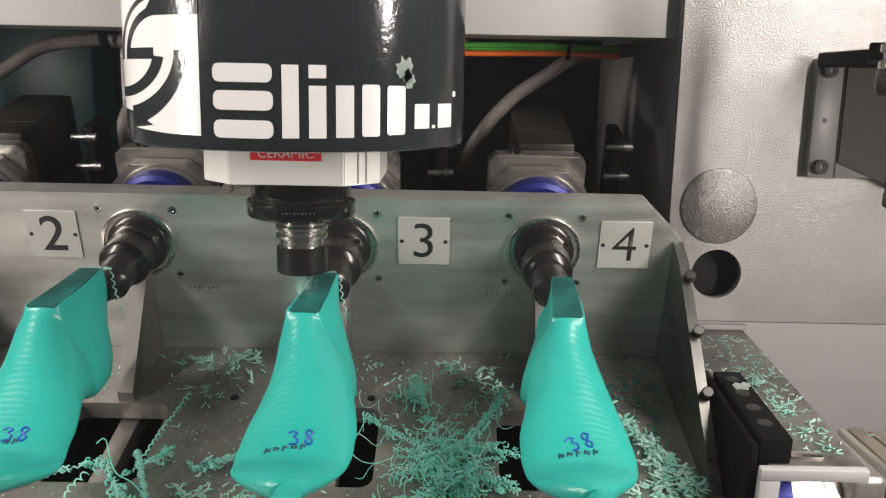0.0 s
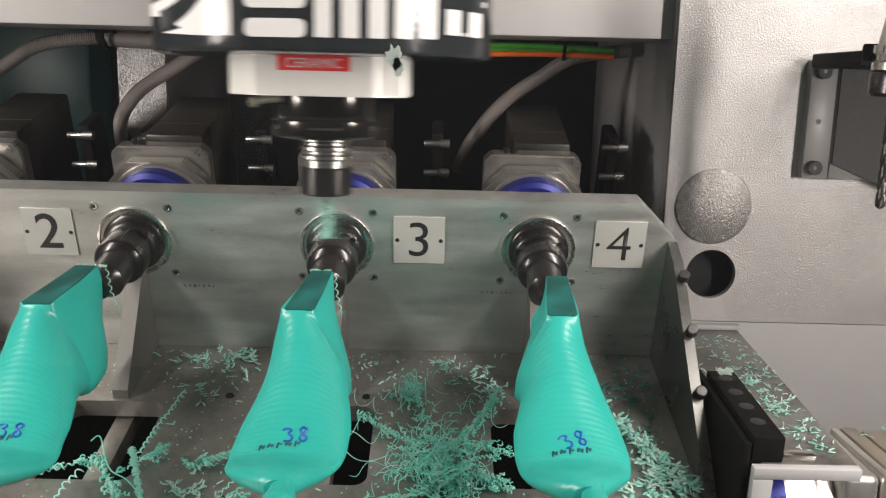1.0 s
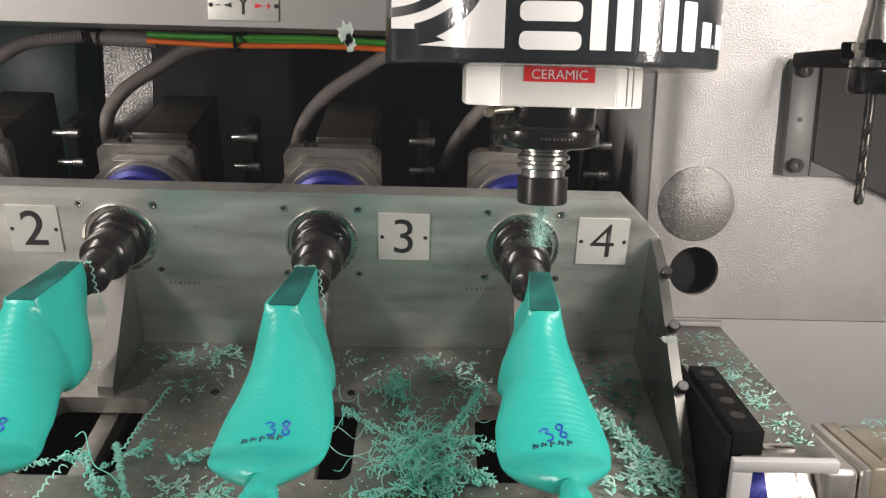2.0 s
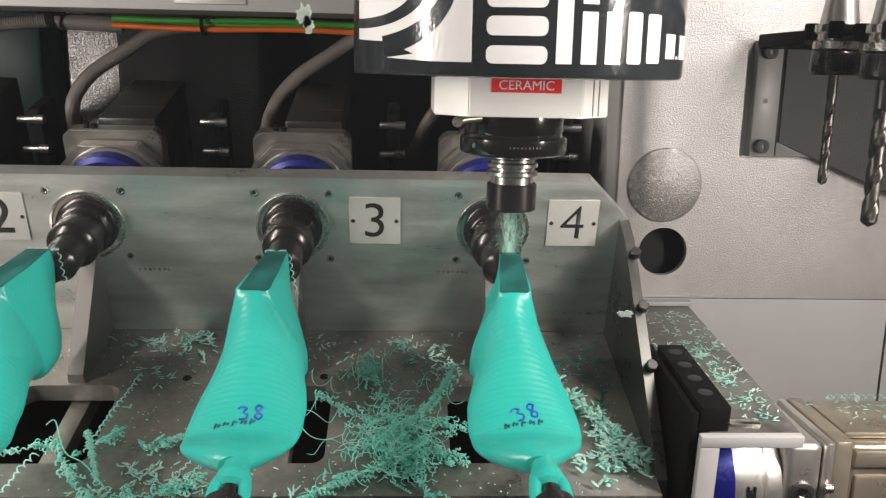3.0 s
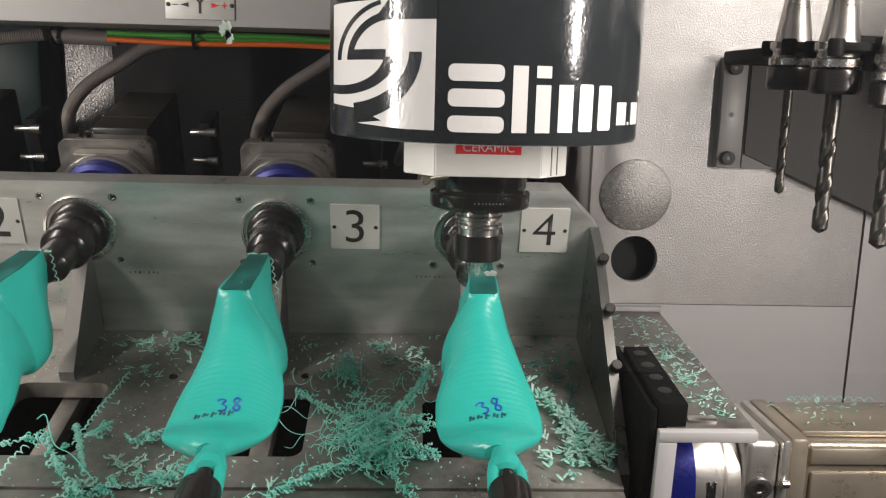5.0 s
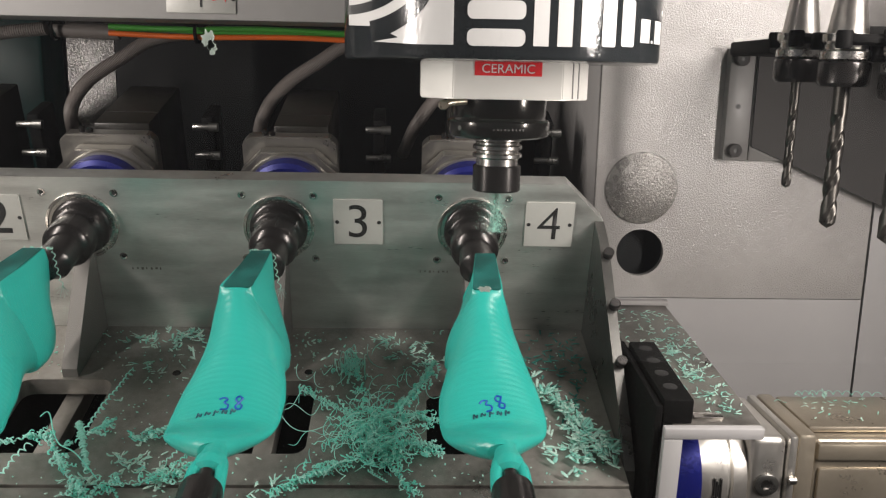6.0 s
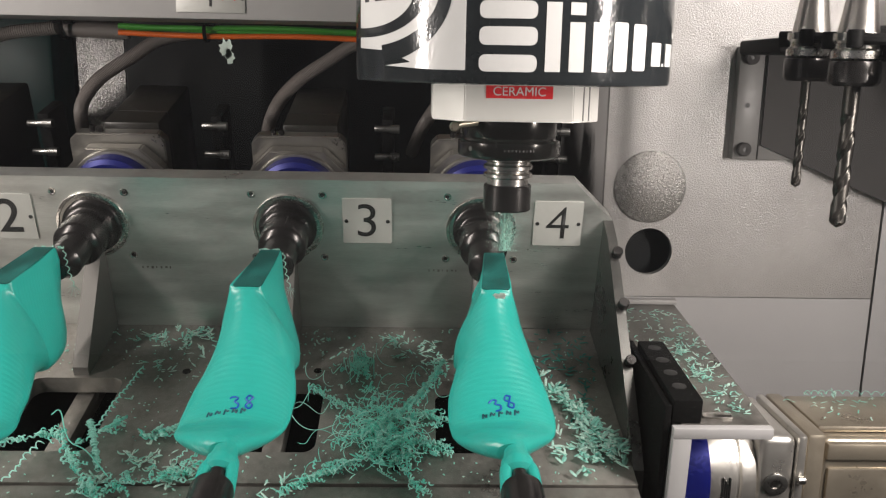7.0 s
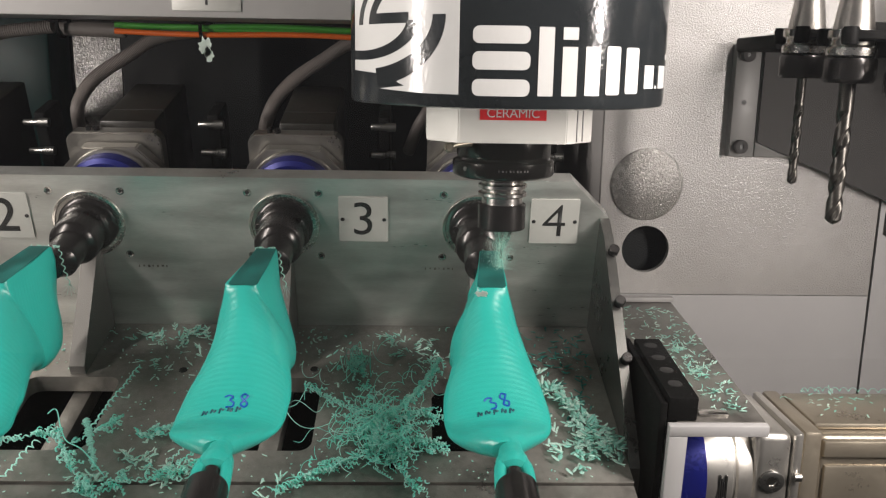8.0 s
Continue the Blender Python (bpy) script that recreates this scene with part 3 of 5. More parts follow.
def drum_shape(outline, lift=0.0004):
    """Any outline in arc length and height, cut into narrow strips and wrapped on the drum."""
    bm = bmesh.new()
    vs = [bm.verts.new((u, v, 0)) for u, v in outline]
    bmesh.ops.triangle_fill(bm, use_beauty=True, edges=[bm.edges.new((a, b)) for a, b in zip(vs, vs[1:] + vs[:1])])
    us = [u for u, v in outline]
    x = math.ceil(min(us) / 0.004) * 0.004
    while x < max(us):
        bmesh.ops.bisect_plane(bm, geom=bm.verts[:] + bm.edges[:] + bm.faces[:], plane_co=(x, 0, 0), plane_no=(1, 0, 0))
        x += 0.004
    r = bmesh.ops.extrude_face_region(bm, geom=bm.faces[:])
    top = [v for v in r["geom"] if isinstance(v, bmesh.types.BMVert)]
    bmesh.ops.translate(bm, vec=(0, 0, lift), verts=top)
    for v in bm.verts:
        v.co = on_drum(math.degrees(v.co.x / DRUM_R), v.co.y, DRUM_R + v.co.z)
    bmesh.ops.recalc_face_normals(bm, faces=bm.faces[:])
    return bm


def build_spindle():
    s = thing("milling_spindle", "black drum milling spindle with white print and pale collar", "spindle")
    part("drum", lathe([(0, 0.1085), (0.126, 0.1085), (0.1295, 0.1095), (DRUM_R, 0.112), (DRUM_R, 0.75), (0, 0.75)], 96), BLACKPAINT, s)
    # printed emblem: white panel with dark swept bands, drawn flat and wrapped on
    def emb(x, y):
        return math.asin(max(-0.97, min(0.97, (x - 600.0) / 558.0))) * DRUM_R, 0.1965 - (y - 30) * 0.000205

    def sweep(cx, cy, rx0, ry0, rx1, ry1, a0, a1, n=20):
        ang = [radians(a0 + (a1 - a0) * k / n) for k in range(n + 1)]
        return [emb(cx + rx1 * math.cos(a), cy - ry1 * math.sin(a)) for a in ang] + [emb(cx + rx0 * math.cos(a), cy - ry0 * math.sin(a)) for a in reversed(ang)]

    panel = [emb(x, y) for x, y in ((70, -40), (110, -40), (405, -40), (405, 100), (405, 250), (405, 410), (300, 409), (160, 398), (240, 385), (170, 345), (70, 333), (70, 200))]
    part("emblem_panel", drum_shape(panel), WHITE, s, "white emblem panel")
    top = [emb(x, y) for x, y in ((262, -42), (407, -42), (407, 29), (215, 29))]
    for ol in (top, [emb(x, y) for x, y in ((140, 131), (252, 131), (252, 168), (128, 168))], sweep(100, 140, 150, 122, 190, 156, -102, -8), sweep(100, 140, 226, 190, 264, 256, -78, 0), sweep(272, 168, 128, 140, 148, 168, 96, 180), sweep(272, 168, 170, 196, 184, 212, 102, 180)):
        part("emblem_band", drum_shape(ol, 0.0007), BLACKPAINT, s, "dark swept emblem band")
    # printed wordmark as plain white blocks
    white_blocks = [(-14.8, 2.8, 0.1542, 0.1662, 0.0045), (-14.8, 3.0, 0.1362, 0.1488, 0.0045), (-14.8, 3.0, 0.1180, 0.1298, 0.0045),
                    (5.5, 10.3, 0.1185, 0.1658, 0.0003), (13.1, 18.1, 0.1186, 0.1527, 0.0003), (13.1, 18.1, 0.1575, 0.1660, 0.0003),
                    (20.9, 26.3, 0.1190, 0.1532, 0.0003), (28.8, 34.6, 0.1195, 0.1540, 0.0020), (37.2, 43.8, 0.1203, 0.1535, 0.0020),
                    (47.6, 54.4, 0.1240, 0.1412, 0.0006), (55.8, 57.4, 0.1240, 0.1262, 0.0003), (59.0, 68.0, 0.1240, 0.1412, 0.0012), (69.0, 71.5, 0.1460, 0.1500, 0.0008)]
    for i, (a0, a1, z0, z1, cr) in enumerate(white_blocks):
        part("print_block", drum_patch(a0 - 1.3, a1 - 1.3, z0, z1, 0.0004 + 0.00003 * (i % 4), cr), WHITE, s, "white printed block")
    # chamfered collar
    h, c = 0.067, 0.0245
    oct_ = [(-h, -h + c), (-h + c, -h), (h - c, -h), (h, -h + c), (h, h - c), (h - c, h), (-h + c, h), (-h, h - c)]
    bm = prism(oct_, 0.029)
    bmesh.ops.translate(bm, vec=(0, 0, 0.0797), verts=bm.verts[:])
    bmesh.ops.bevel(bm, geom=[e for e in bm.edges if e.calc_face_angle(0) > 0.5], offset=0.0008, segments=2, affect="EDGES")
    collar = part("collar", bm, ALU, s, "pale chamfered aluminium collar")
    for x in (0.052, 0.0575):
        part("collar_groove", box(-0.0005, 0.0005, -0.0006, 0.0006, 0.081, 0.1083, 0), SMOOTHGREY, collar, "", pose(x, -(h + h - c - x) - 0.0002, 0, 0, 0, 45))
    lab = part("label", box(-0.026, 0.026, -h - 0.0006, -h, 0.0978, 0.1083, 0), RED, s, "red label with white lettering")
    bm = letters("CERAMIC", 0.0097, 0.00015)
    bmesh.ops.transform(bm, matrix=Matrix.Translation((0, -h - 0.0008, 0.1029)) @ UPRIGHT @ Matrix.Diagonal((1.02, 1, 1, 1)), verts=bm.verts[:])
    part("lettering", bm, WHITE, lab, "white lettering")
    fl = part("nose_flange", lathe([(0, 0.0797), (0.0405, 0.0797), (0.0405, 0.0655), (0.0396, 0.0635), (0.0405, 0.0615), (0.0428, 0.0610), (0.0438, 0.0600), (0.0438, 0.0500), (0.0428, 0.0480), (0.039, 0.0462), (0.024, 0.0450), (0, 0.0450)], 64), NOSESTEEL, s)
    for a in (-52, 62, 150, 240):
        part("flange_screw", lathe([(0, 0.0003), (0.0020, 0.0003), (0.0022, 0)], 12, "-y", (0, -0.0438, 0.0550)), PINSTEEL, fl, "", pose(0, 0, 0, 0, 0, a))
    for i in range(9):
        part("type_mark", box(-0.0004, 0.0004 + 0.0004 * (i % 2), -0.0002, 0.0004, 0.0540, 0.0556, 0), DARKGREY, fl, "faint engraved bar", pose(0.0437 * math.sin(radians(4 * i - 10)), -0.0437 * math.cos(radians(4 * i - 10)), 0, 0, 0, 4 * i - 10))
    part("tool_holder", lathe([(0, 0.0475), (0.0205, 0.0475), (0.0208, 0.0465), (0.0208, 0.0435), (0.0195, 0.0425), (0.0185, 0.042), (0.0185, 0.0405), (0.0205, 0.0398), (0.0212, 0.039), (0.0212, 0.0365), (0.0198, 0.0357), (0.018, 0.035), (0.018, 0.0335), (0.0205, 0.0327), (0.0212, 0.032), (0.0212, 0.0295), (0.019, 0.0285), (0.0178, 0.028), (0.0178, 0.021), (0, 0.021)], 56), BRIGHT, s, "bright grooved tool holder")
    part("collet_nut", lathe([(0.017, 0.0225), (0.0196, 0.0225), (0.0207, 0.0215), (0.0207, 0.0012), (0.0195, 0.0), (0.008, 0.0), (0.0075, 0.002), (0.0, 0.002)], 56), DARKSTEEL, s)
    part("end_mill", lathe([(0, 0.004), (0.0024, 0.004), (0.0024, -0.012), (0.0016, -0.0135), (0.0016, -0.027), (0, -0.028)], 16), BRIGHT, s, "slim bright end mill")
    # brass nipple at the side
    part("grease_nipple", tube([(-0.048, -0.040, 0.0745), (-0.042, -0.036, 0.076), (-0.030, -0.031, 0.077)], 0.003, 10), BRASS, s, "brass nipple")
    part("nipple_head", lathe([(0, 0.0), (0.002, 0.0), (0.0042, 0.002), (0.0042, 0.005), (0.003, 0.007), (0, 0.007)], 14, "-y", (-0.0488, -0.0385, 0.074)), BRASS, s, "brass nipple head")
    # flying shavings round the cutter, carried along
    rng = random.Random(5)
    v, fcs = [], []
    for i in range(6000):
        z = -0.001 - 0.036 * rng.random()
        r = abs(rng.gauss(0, 0.0042)) + 0.014 * rng.random() ** 6
        a = rng.random() * 6.283
        p = Vector((r * math.cos(a), r * math.sin(a), z))
        d = Vector((rng.uniform(-1, 1), rng.uniform(-1, 1), rng.uniform(-1, 1))).normalized()
        e = d.orthogonal().normalized()
        L, W = rng.uniform(0.0002, 0.0007), rng.uniform(0.00008, 0.0002)
        b = len(v)
        v += [p - d * L, p + e * W, p + d * L, p - e * W + d.cross(e) * W]
        fcs += [(b, b + 1, b + 2), (b, b + 2, b + 3), (b, b + 3, b + 1), (b + 1, b + 3, b + 2)]
    me = bpy.data.meshes.new("shavings_spray")
    me.from_pydata([tuple(q) for q in v], [], fcs)
    me.materials.append(SWARFPALE)
    ob = new("shavings_spray", me)
    ob.parent = s
    tagged(ob, "fine teal shavings whirling round the cutter", "", "", "stuff")
    return s


SPINDLE = build_spindle()


# ---- drives behind the plate
def build_drive():
    d = thing("servo_drive", "dark servo drive with bright flange and blue ring", "drive motor", RACK, "drives behind the back plate")
    h = 0.0505

    def chamfered(hx, zt, zb, ch, y0, y1):
        bm = prism([(-hx, zb), (hx, zb), (hx, zt - ch), (hx - ch, zt), (-hx + ch, zt), (-hx, zt - ch)], y1 - y0)
        bmesh.ops.transform(bm, matrix=Matrix.Translation((0, y1, 0)) @ UPRIGHT, verts=bm.verts[:])
        bmesh.ops.recalc_face_normals(bm, faces=bm.faces[:])
        bmesh.ops.bevel(bm, geom=[e for e in bm.edges if e.calc_face_angle(0) > 0.4], offset=0.0015, segments=2, affect="EDGES")
        return bm

    part("front_flange", chamfered(0.0535, 0.050, -0.05, 0.024, 0.083, 0.1), DRIVEALU, d)
    part("rear_flange", chamfered(0.0525, 0.0605, -0.05, 0.008, 0.1015, 0.119), DRIVEALU, d)
    part("ring", lathe([(0.03, 0.058), (0.042, 0.058), (0.0465, 0.062), (0.0465, 0.0815), (0, 0.0815)], 64, "y", (0, 0, -0.0005)), NAVY, d, "blue anodised ring")
    part("lip", lathe([(0.0468, 0.077), (0.0492, 0.0772), (0.05, 0.079), (0.05, 0.0825), (0.0468, 0.0825)], 64, "y", (0, 0, -0.0005)), DRIVEALU, d)
    body = part("motor_body", box(-0.020, 0.042, 0.122, 0.262, -0.05, 0.067, 0.003), MOTORDARK, d)
    part("body_seam", box(-0.0202, 0.0422, 0.160, 0.1612, 0.0, 0.0674, 0), INK, body)
    part("flange_screw", lathe([(0, 0.0), (0.004, 0.0), (0.004, 0.004), (0.0, 0.005)], 14, "z", (-0.02, 0.109, 0.0605)), DARKSTEEL, d)
    part("flange_screw", lathe([(0, 0.0), (0.003, 0.0), (0.003, 0.006), (0.0, 0.007)], 14, "z", (-0.028, 0.109, 0.0605)), DARKSTEEL, d)
    # side connector block with two pins
    part("side_block", box(0.090, 0.104, 0.160, 0.21, -0.04, 0.062, 0.003), BLACKPLASTIC, d)
    for z in (0.018, 0.053):
        part("pin", lathe([(0, 0.0), (0.003, 0.0), (0.0036, 0.001), (0.0036, 0.018), (0.005, 0.018), (0.005, 0.029), (0, 0.029)], 16, "x", (0.082, 0.152, z)), PINSTEEL, d)
    return d


drive = build_drive()
for k in (-3, -2, -1, 1):
    copy_thing(drive, RACK @ pose(0.2 * k, 0, 0))


def build_hose(k):
    x = 0.2 * k + (0.042 if k > -1 else 0.0)
    pts = smooth_path([(x + 0.085, 0.224, 0.204), (x + 0.018, 0.222, 0.194), (x - 0.024, 0.216, 0.169), (x - 0.058, 0.211, 0.146), (x - 0.080, 0.216, 0.124), (x - 0.094, 0.230, 0.104), (x - 0.106, 0.262, 0.082), (x - 0.118, 0.30, 0.05)], 10)
    # ribbed hose: radius alternates along the way
    fine = smooth_path(pts, 5)
    hose = tube(fine, 0.0085, 12)
    for i, vv in enumerate(hose.verts):
        ring = i // 12
        if ring % 2:
            c = fine[min(ring, len(fine) - 1)]
            vv.co = c + (vv.co - c) * 0.92
    ob = part("drive_hose", hose, HOSE)
    return tagged(ob, "grey ribbed hose looping down to a drive", "hose", "hoses to the drives")


for k in (-2, -1, 0, 1):
    build_hose(k)
conduit = part("cable_conduit", tube([(-0.302 + 0.002 * i, 0.222, 0.2025 - 0.00006 * i + (0.0008 if i % 2 else 0)) for i in range(38)], 0.0095, 12), HOSE)
tagged(conduit, "grey ribbed conduit under the cross beam", "conduit")
for name, mat, z, y in (("green_cable", GREEN, 0.2075, 0.213), ("green_cable", GREEN, 0.2045, 0.217), ("orange_cable", ORANGE, 0.1985, 0.212)):
    pts = [(-0.235 + 0.02 * i, y + 0.001 * math.sin(i), z + 0.0012 * math.sin(i * 0.5 + y * 900) - 0.00012 * i) for i in range(28)]
    ob = part(name, tube(smooth_path(pts, 3), 0.0034, 10), mat)
    tagged(ob, name.replace("_", " ") + " tied under the cross beam", "cable", "cables under the beam")
for x in (-0.301, -0.129, 0.071, 0.245):
    t = part("cable_tie", joined(lathe([(0.0125, -0.002), (0.0148, -0.002), (0.0148, 0.002), (0.0125, 0.002)], 20, "x", (x, 0.216, 0.204)), box(x - 0.012, x + 0.012, 0.205, 0.227, 0.2085, 0.2114, 0.001)), BLACKPLASTIC)
    tagged(t, "black cable tie on a mount under the beam", "cable tie", "cable ties")

# bright textured sheet deep in the bay
sheet = prism([(-0.028, 0.02), (-0.02, 0.008), (-0.005, -0.016), (0.032, 0.02), (0.032, 0.14), (-0.028, 0.14)], 0.004, m=Matrix.Translation((-0.277, 0.262, 0.085)) @ UPRIGHT)
tagged(part("grey_sheet", sheet, SPECKLE), "grey textured guard sheet behind a drive", "guard sheet")


# plain box added for a dark teal area at the back of the bay
cabinet = part("dark_teal_box", box(-0.60, -0.42, 0.46, 0.545, -0.05, 0.34, 0.006), DARKTEAL)
tagged(cabinet, "dark teal box deep in the drive bay", "cabinet")


# axis sign on the beam
def build_sign():
    s = thing("axis_sign", "white sign with an axis letter and two arrows", "sign", pose(-0.0955, 0.10, 0.234))
    part("plate", box(-0.0375, 0.0375, -0.0015, 0, -0.0155, 0.0155, 0.0003), PLATEWHITE, s)
    bm = letters("Y", 0.031, 0.0002, -0.0002)
    bmesh.ops.transform(bm, matrix=Matrix.Translation((0, -0.0017, 0)) @ UPRIGHT, verts=bm.verts[:])
    part("letter", bm, INK, s)
    for sx, mat, name in ((-1, INK, "minus"), (1, RED, "plus")):
        part("arrow", prism([(sx * 0.0215, 0), (sx * 0.0125, 0.0025), (sx * 0.0125, -0.0025)][::-1 if sx > 0 else 1], 0.0004, m=Matrix.Translation((0, -0.0015, 0)) @ UPRIGHT), mat, s)
        part(name, box(sx * 0.0265 - 0.003, sx * 0.0265 + 0.003, -0.0019, -0.0014, -0.0005, 0.0005, 0), mat, s)
        if sx > 0:
            part(name, box(sx * 0.0265 - 0.0005, sx * 0.0265 + 0.0005, -0.0021, -0.0014, -0.003, 0.003, 0), mat, s)
        part("rivet", lathe([(0, 0.003), (0.002, 0.0027), (0.0024, 0.0015)], 12, "-y", (sx * 0.0345, 0, 0)), INK, s)
    return s


build_sign()


# ---- tool magazine at the side wall
def build_magazine():
    g = thing("tool_magazine", "grey bracket with black tool grippers on the wall", "tool magazine", pose(0, WY, 0))
    part("mount_plate", box(0.4825, 0.51, -0.014, 0, 0.0705, 0.1925, 0.001), SHADEDGREY, g)
    part("web_plate", box(0.5105, 0.665, -0.0145, 0, 0.0705, 0.1925, 0.001), SHADEDGREY, g)
    # thin sheet gives the dark area beside the bracket its sloping edge
    part("grey_sheet", prism([(0.512, 0.087), (0.90, -0.075), (0.90, 0.189), (0.512, 0.189)], 0.003, (), Matrix.Translation((0, -0.015, 0)) @ UPRIGHT), MATTDARK, g, "dark grey sheet with a sloping lower edge")
    for z in (0.082, 0.181):
        sc = part("bolt", lathe([(0.0025, 0.009), (0.0065, 0.009), (0.0075, 0.008), (0.0075, 0.0), (0, 0.0)], 20, "-y", (0.4935, -0.013, z)), MATTDARK, g)
        part("socket", lathe([(0, 0.0075), (0.0032, 0.0075), (0.0032, 0.0065)], 6, "-y", (0.4935, -0.013, z)), INK, sc)
    part("pin_hole", lathe([(0, 0.0006), (0.0028, 0.0006), (0.0028, 0)], 14, "-y", (0.4945, -0.014, 0.13)), INK, g)
    # magazine disc with its hub
    disc = [(0.71 + 0.2 * math.cos(radians(a)), -0.185 + 0.2 * math.sin(radians(a))) for a in range(0, 360, 6)]
    part("disc", prism([(x, min(y, -0.019)) for x, y in disc], 0.007, (), Matrix.Translation((0, 0, 0.1895))), BLACKPLASTIC, g, "black magazine disc")
    part("hub", lathe([(0, 0.15), (0.04, 0.15), (0.045, 0.155), (0.045, 0.3), (0, 0.3)], 32, "z", (0.71, -0.185, 0)), SMOOTHGREY, g)
    part("disc_arm", box(0.478, 0.56, -0.125, -0.0185, 0.184, 0.1985, 0.003), BLACKPLASTIC, g)
    return g


build_magazine()


def drill_bm(r, length, flute):
    """Twist drill: a fluted bar, tip down at z = -length."""
    bm = bmesh.new()
    n, m = 24, 40
    rings = []
    for i in range(m + 1):
        z = -length + (flute + 0.004) * i / m if i < m else 0.0
        tip = min(1.0, (z + length) / (r * 0.6) + 0.05)
        tw = min(z + length, flute + 0.004 - (flute + 0.004) / m) / (r * 9) * 2 * math.pi
        fl = 1.0 if z + length < flute else 0.0
        ring = []
        for k in range(n):
            a = 2 * math.pi * k / n
            q = 1 - fl * 0.42 * max(0, math.cos(2 * a)) ** 2
            ring.append(bm.verts.new((r * q * tip * math.cos(a + tw), r * q * tip * math.sin(a + tw), z)))
        rings.append(ring)
    for a, b in zip(rings, rings[1:]):
        for k in range(n):
            bm.faces.new((a[k], a[(k + 1) % n], b[(k + 1) % n], b[k]))
    bm.faces.new(rings[0][::-1])
    bm.faces.new(rings[-1])
    bmesh.ops.recalc_face_normals(bm, faces=bm.faces[:])
    return bm


def build_tool(x, y, r, z_tip, zc, label):
    """A cone-shank tool holder with a drill, hanging in a gripper; zc is the height of its collar."""
    t = thing("drill_tool", label, "drill", pose(x, y, zc), "tools in the magazine")
    part("shank_cone", lathe([(0, 0.066), (0.0075, 0.066), (0.0082, 0.065), (0.0158, 0.013), (0.0158, 0.011), (0, 0.011)], 40), TAPER, t, "bright ground taper shank")
    part("pull_stud", lathe([(0, 0.088), (0.006, 0.088), (0.007, 0.084), (0.005, 0.08), (0.0065, 0.067), (0, 0.066)], 20), DARKSTEEL, t)
    part("collar", lathe([(0.0, 0.011), (0.0195, 0.011), (0.0195, 0.005), (0.0165, 0.003), (0.0165, -0.001), (0.0195, -0.003), (0.0195, -0.009), (0.016, -0.011), (0, -0.011)], 40), DARKSTEEL if r < 0.004 else BRIGHT, t)
    part("nut", lathe([(0, -0.011), (0.0192, -0.011), (0.0205, -0.013), (0.0205, -0.028), (0.018, -0.031), (0, -0.031)], 40), DARKSTEEL, t)
    part("drill", drill_bm(r, zc - 0.031 - z_tip, 0.8 * (zc - 0.031 - z_tip)), CARBIDE, t, "", pose(0, 0, -0.031))
    g = thing("tool_gripper", "black plastic gripper fork holding a tool", "gripper", pose(x, y, zc), "grippers of the magazine")
    for sx in (-1, 1):
        pts = smooth_path([(0.045, sx * 0.012, 0.006), (0.022, sx * 0.02, 0.006), (0.004, sx * 0.0245, 0.006), (-0.012, sx * 0.021, 0.006)], 5)
        part("finger", tube(pts, 0.0048, 8), BLACKPLASTIC, g)
        part("tip", lathe([(0, -0.007), (0.0055, -0.007), (0.0065, -0.005), (0.0065, 0.005), (0.0055, 0.007), (0, 0.007)], 16, "z", (-0.013, sx * 0.0215, 0.006)), BLACKPLASTIC, g)
    part("root", box(0.038, 0.075, -0.018, 0.018, -0.006, 0.018, 0.003), BLACKPLASTIC, g)
    return t


build_tool(0.4805, -0.105, 0.0042, 0.0625, 0.189, "slim dark twist drill in a taper holder")
build_tool(0.4895, -0.172, 0.0065, 0.0370, 0.186, "dark twist drill in a taper holder")
build_tool(0.5240, -0.205, 0.0075, 0.0300, 0.176, "thick dark twist drill in a taper holder")


# ---- shelf, rail block and gear motor beside the cradle; the shelf falls a little to the front
SHELF = pose(0, WY, -0.0985, 5.1, 0, 0) @ pose(0, -WY, 0.1095)
def build_shelf():
    s = thing("side_bracket", "grey bent steel bracket beside the cradle", "bracket", SHELF)
    # top in darker tray steel: the cheek's shade on it is put into the colour
    part("top_plate", box(0.3565, 0.4325, -0.214, 0.0795, -0.1235, -0.1095, 0.0015), TRAY, s)
    part("front_lip", box(0.3485, 0.4325, -0.222, -0.2142, -0.1195, -0.1095, 0.001), PANELGREY, s)
    part("front_leg", box(0.3485, 0.3645, -0.222, -0.2142, -0.34, -0.1196, 0.001), PANELGREY, s)
    part("side_leg", box(0.3565, 0.3645, -0.214, 0.0795, -0.34, -0.124, 0.001), SMOOTHGREY, s)
    part("wall_strip", box(0.3565, 0.4345, 0.07, 0.079, -0.1094, -0.104, 0.001), SMOOTHGREY, s)
    return s


build_shelf()


def build_rail():
    r = thing("rail_block", "black machined rail block with drilled holes", "rail block", SHELF)
    part("block", box(0.3485, 0.3735, -0.2135, -0.088, -0.1092, -0.0875, 0.0015), BLACKPLASTIC, r)
    part("lower_block", box(0.3415, 0.348, -0.2135, -0.075, -0.34, -0.0925, 0.0015), BLACKPLASTIC, r)
    for y in (-0.105, -0.133, -0.16, -0.187):
        part("bore", lathe([(0.0, 0.0003), (0.0052, 0.0003), (0.0062, 0.0001), (0.0062, 0)], 18, "z", (0.3605, y, -0.0875)), INK, r)
    part("angle_plate", box(0.378, 0.403, -0.205, -0.196, -0.1092, -0.107, 0.0004), BRIGHT, r)
    return r


build_rail()


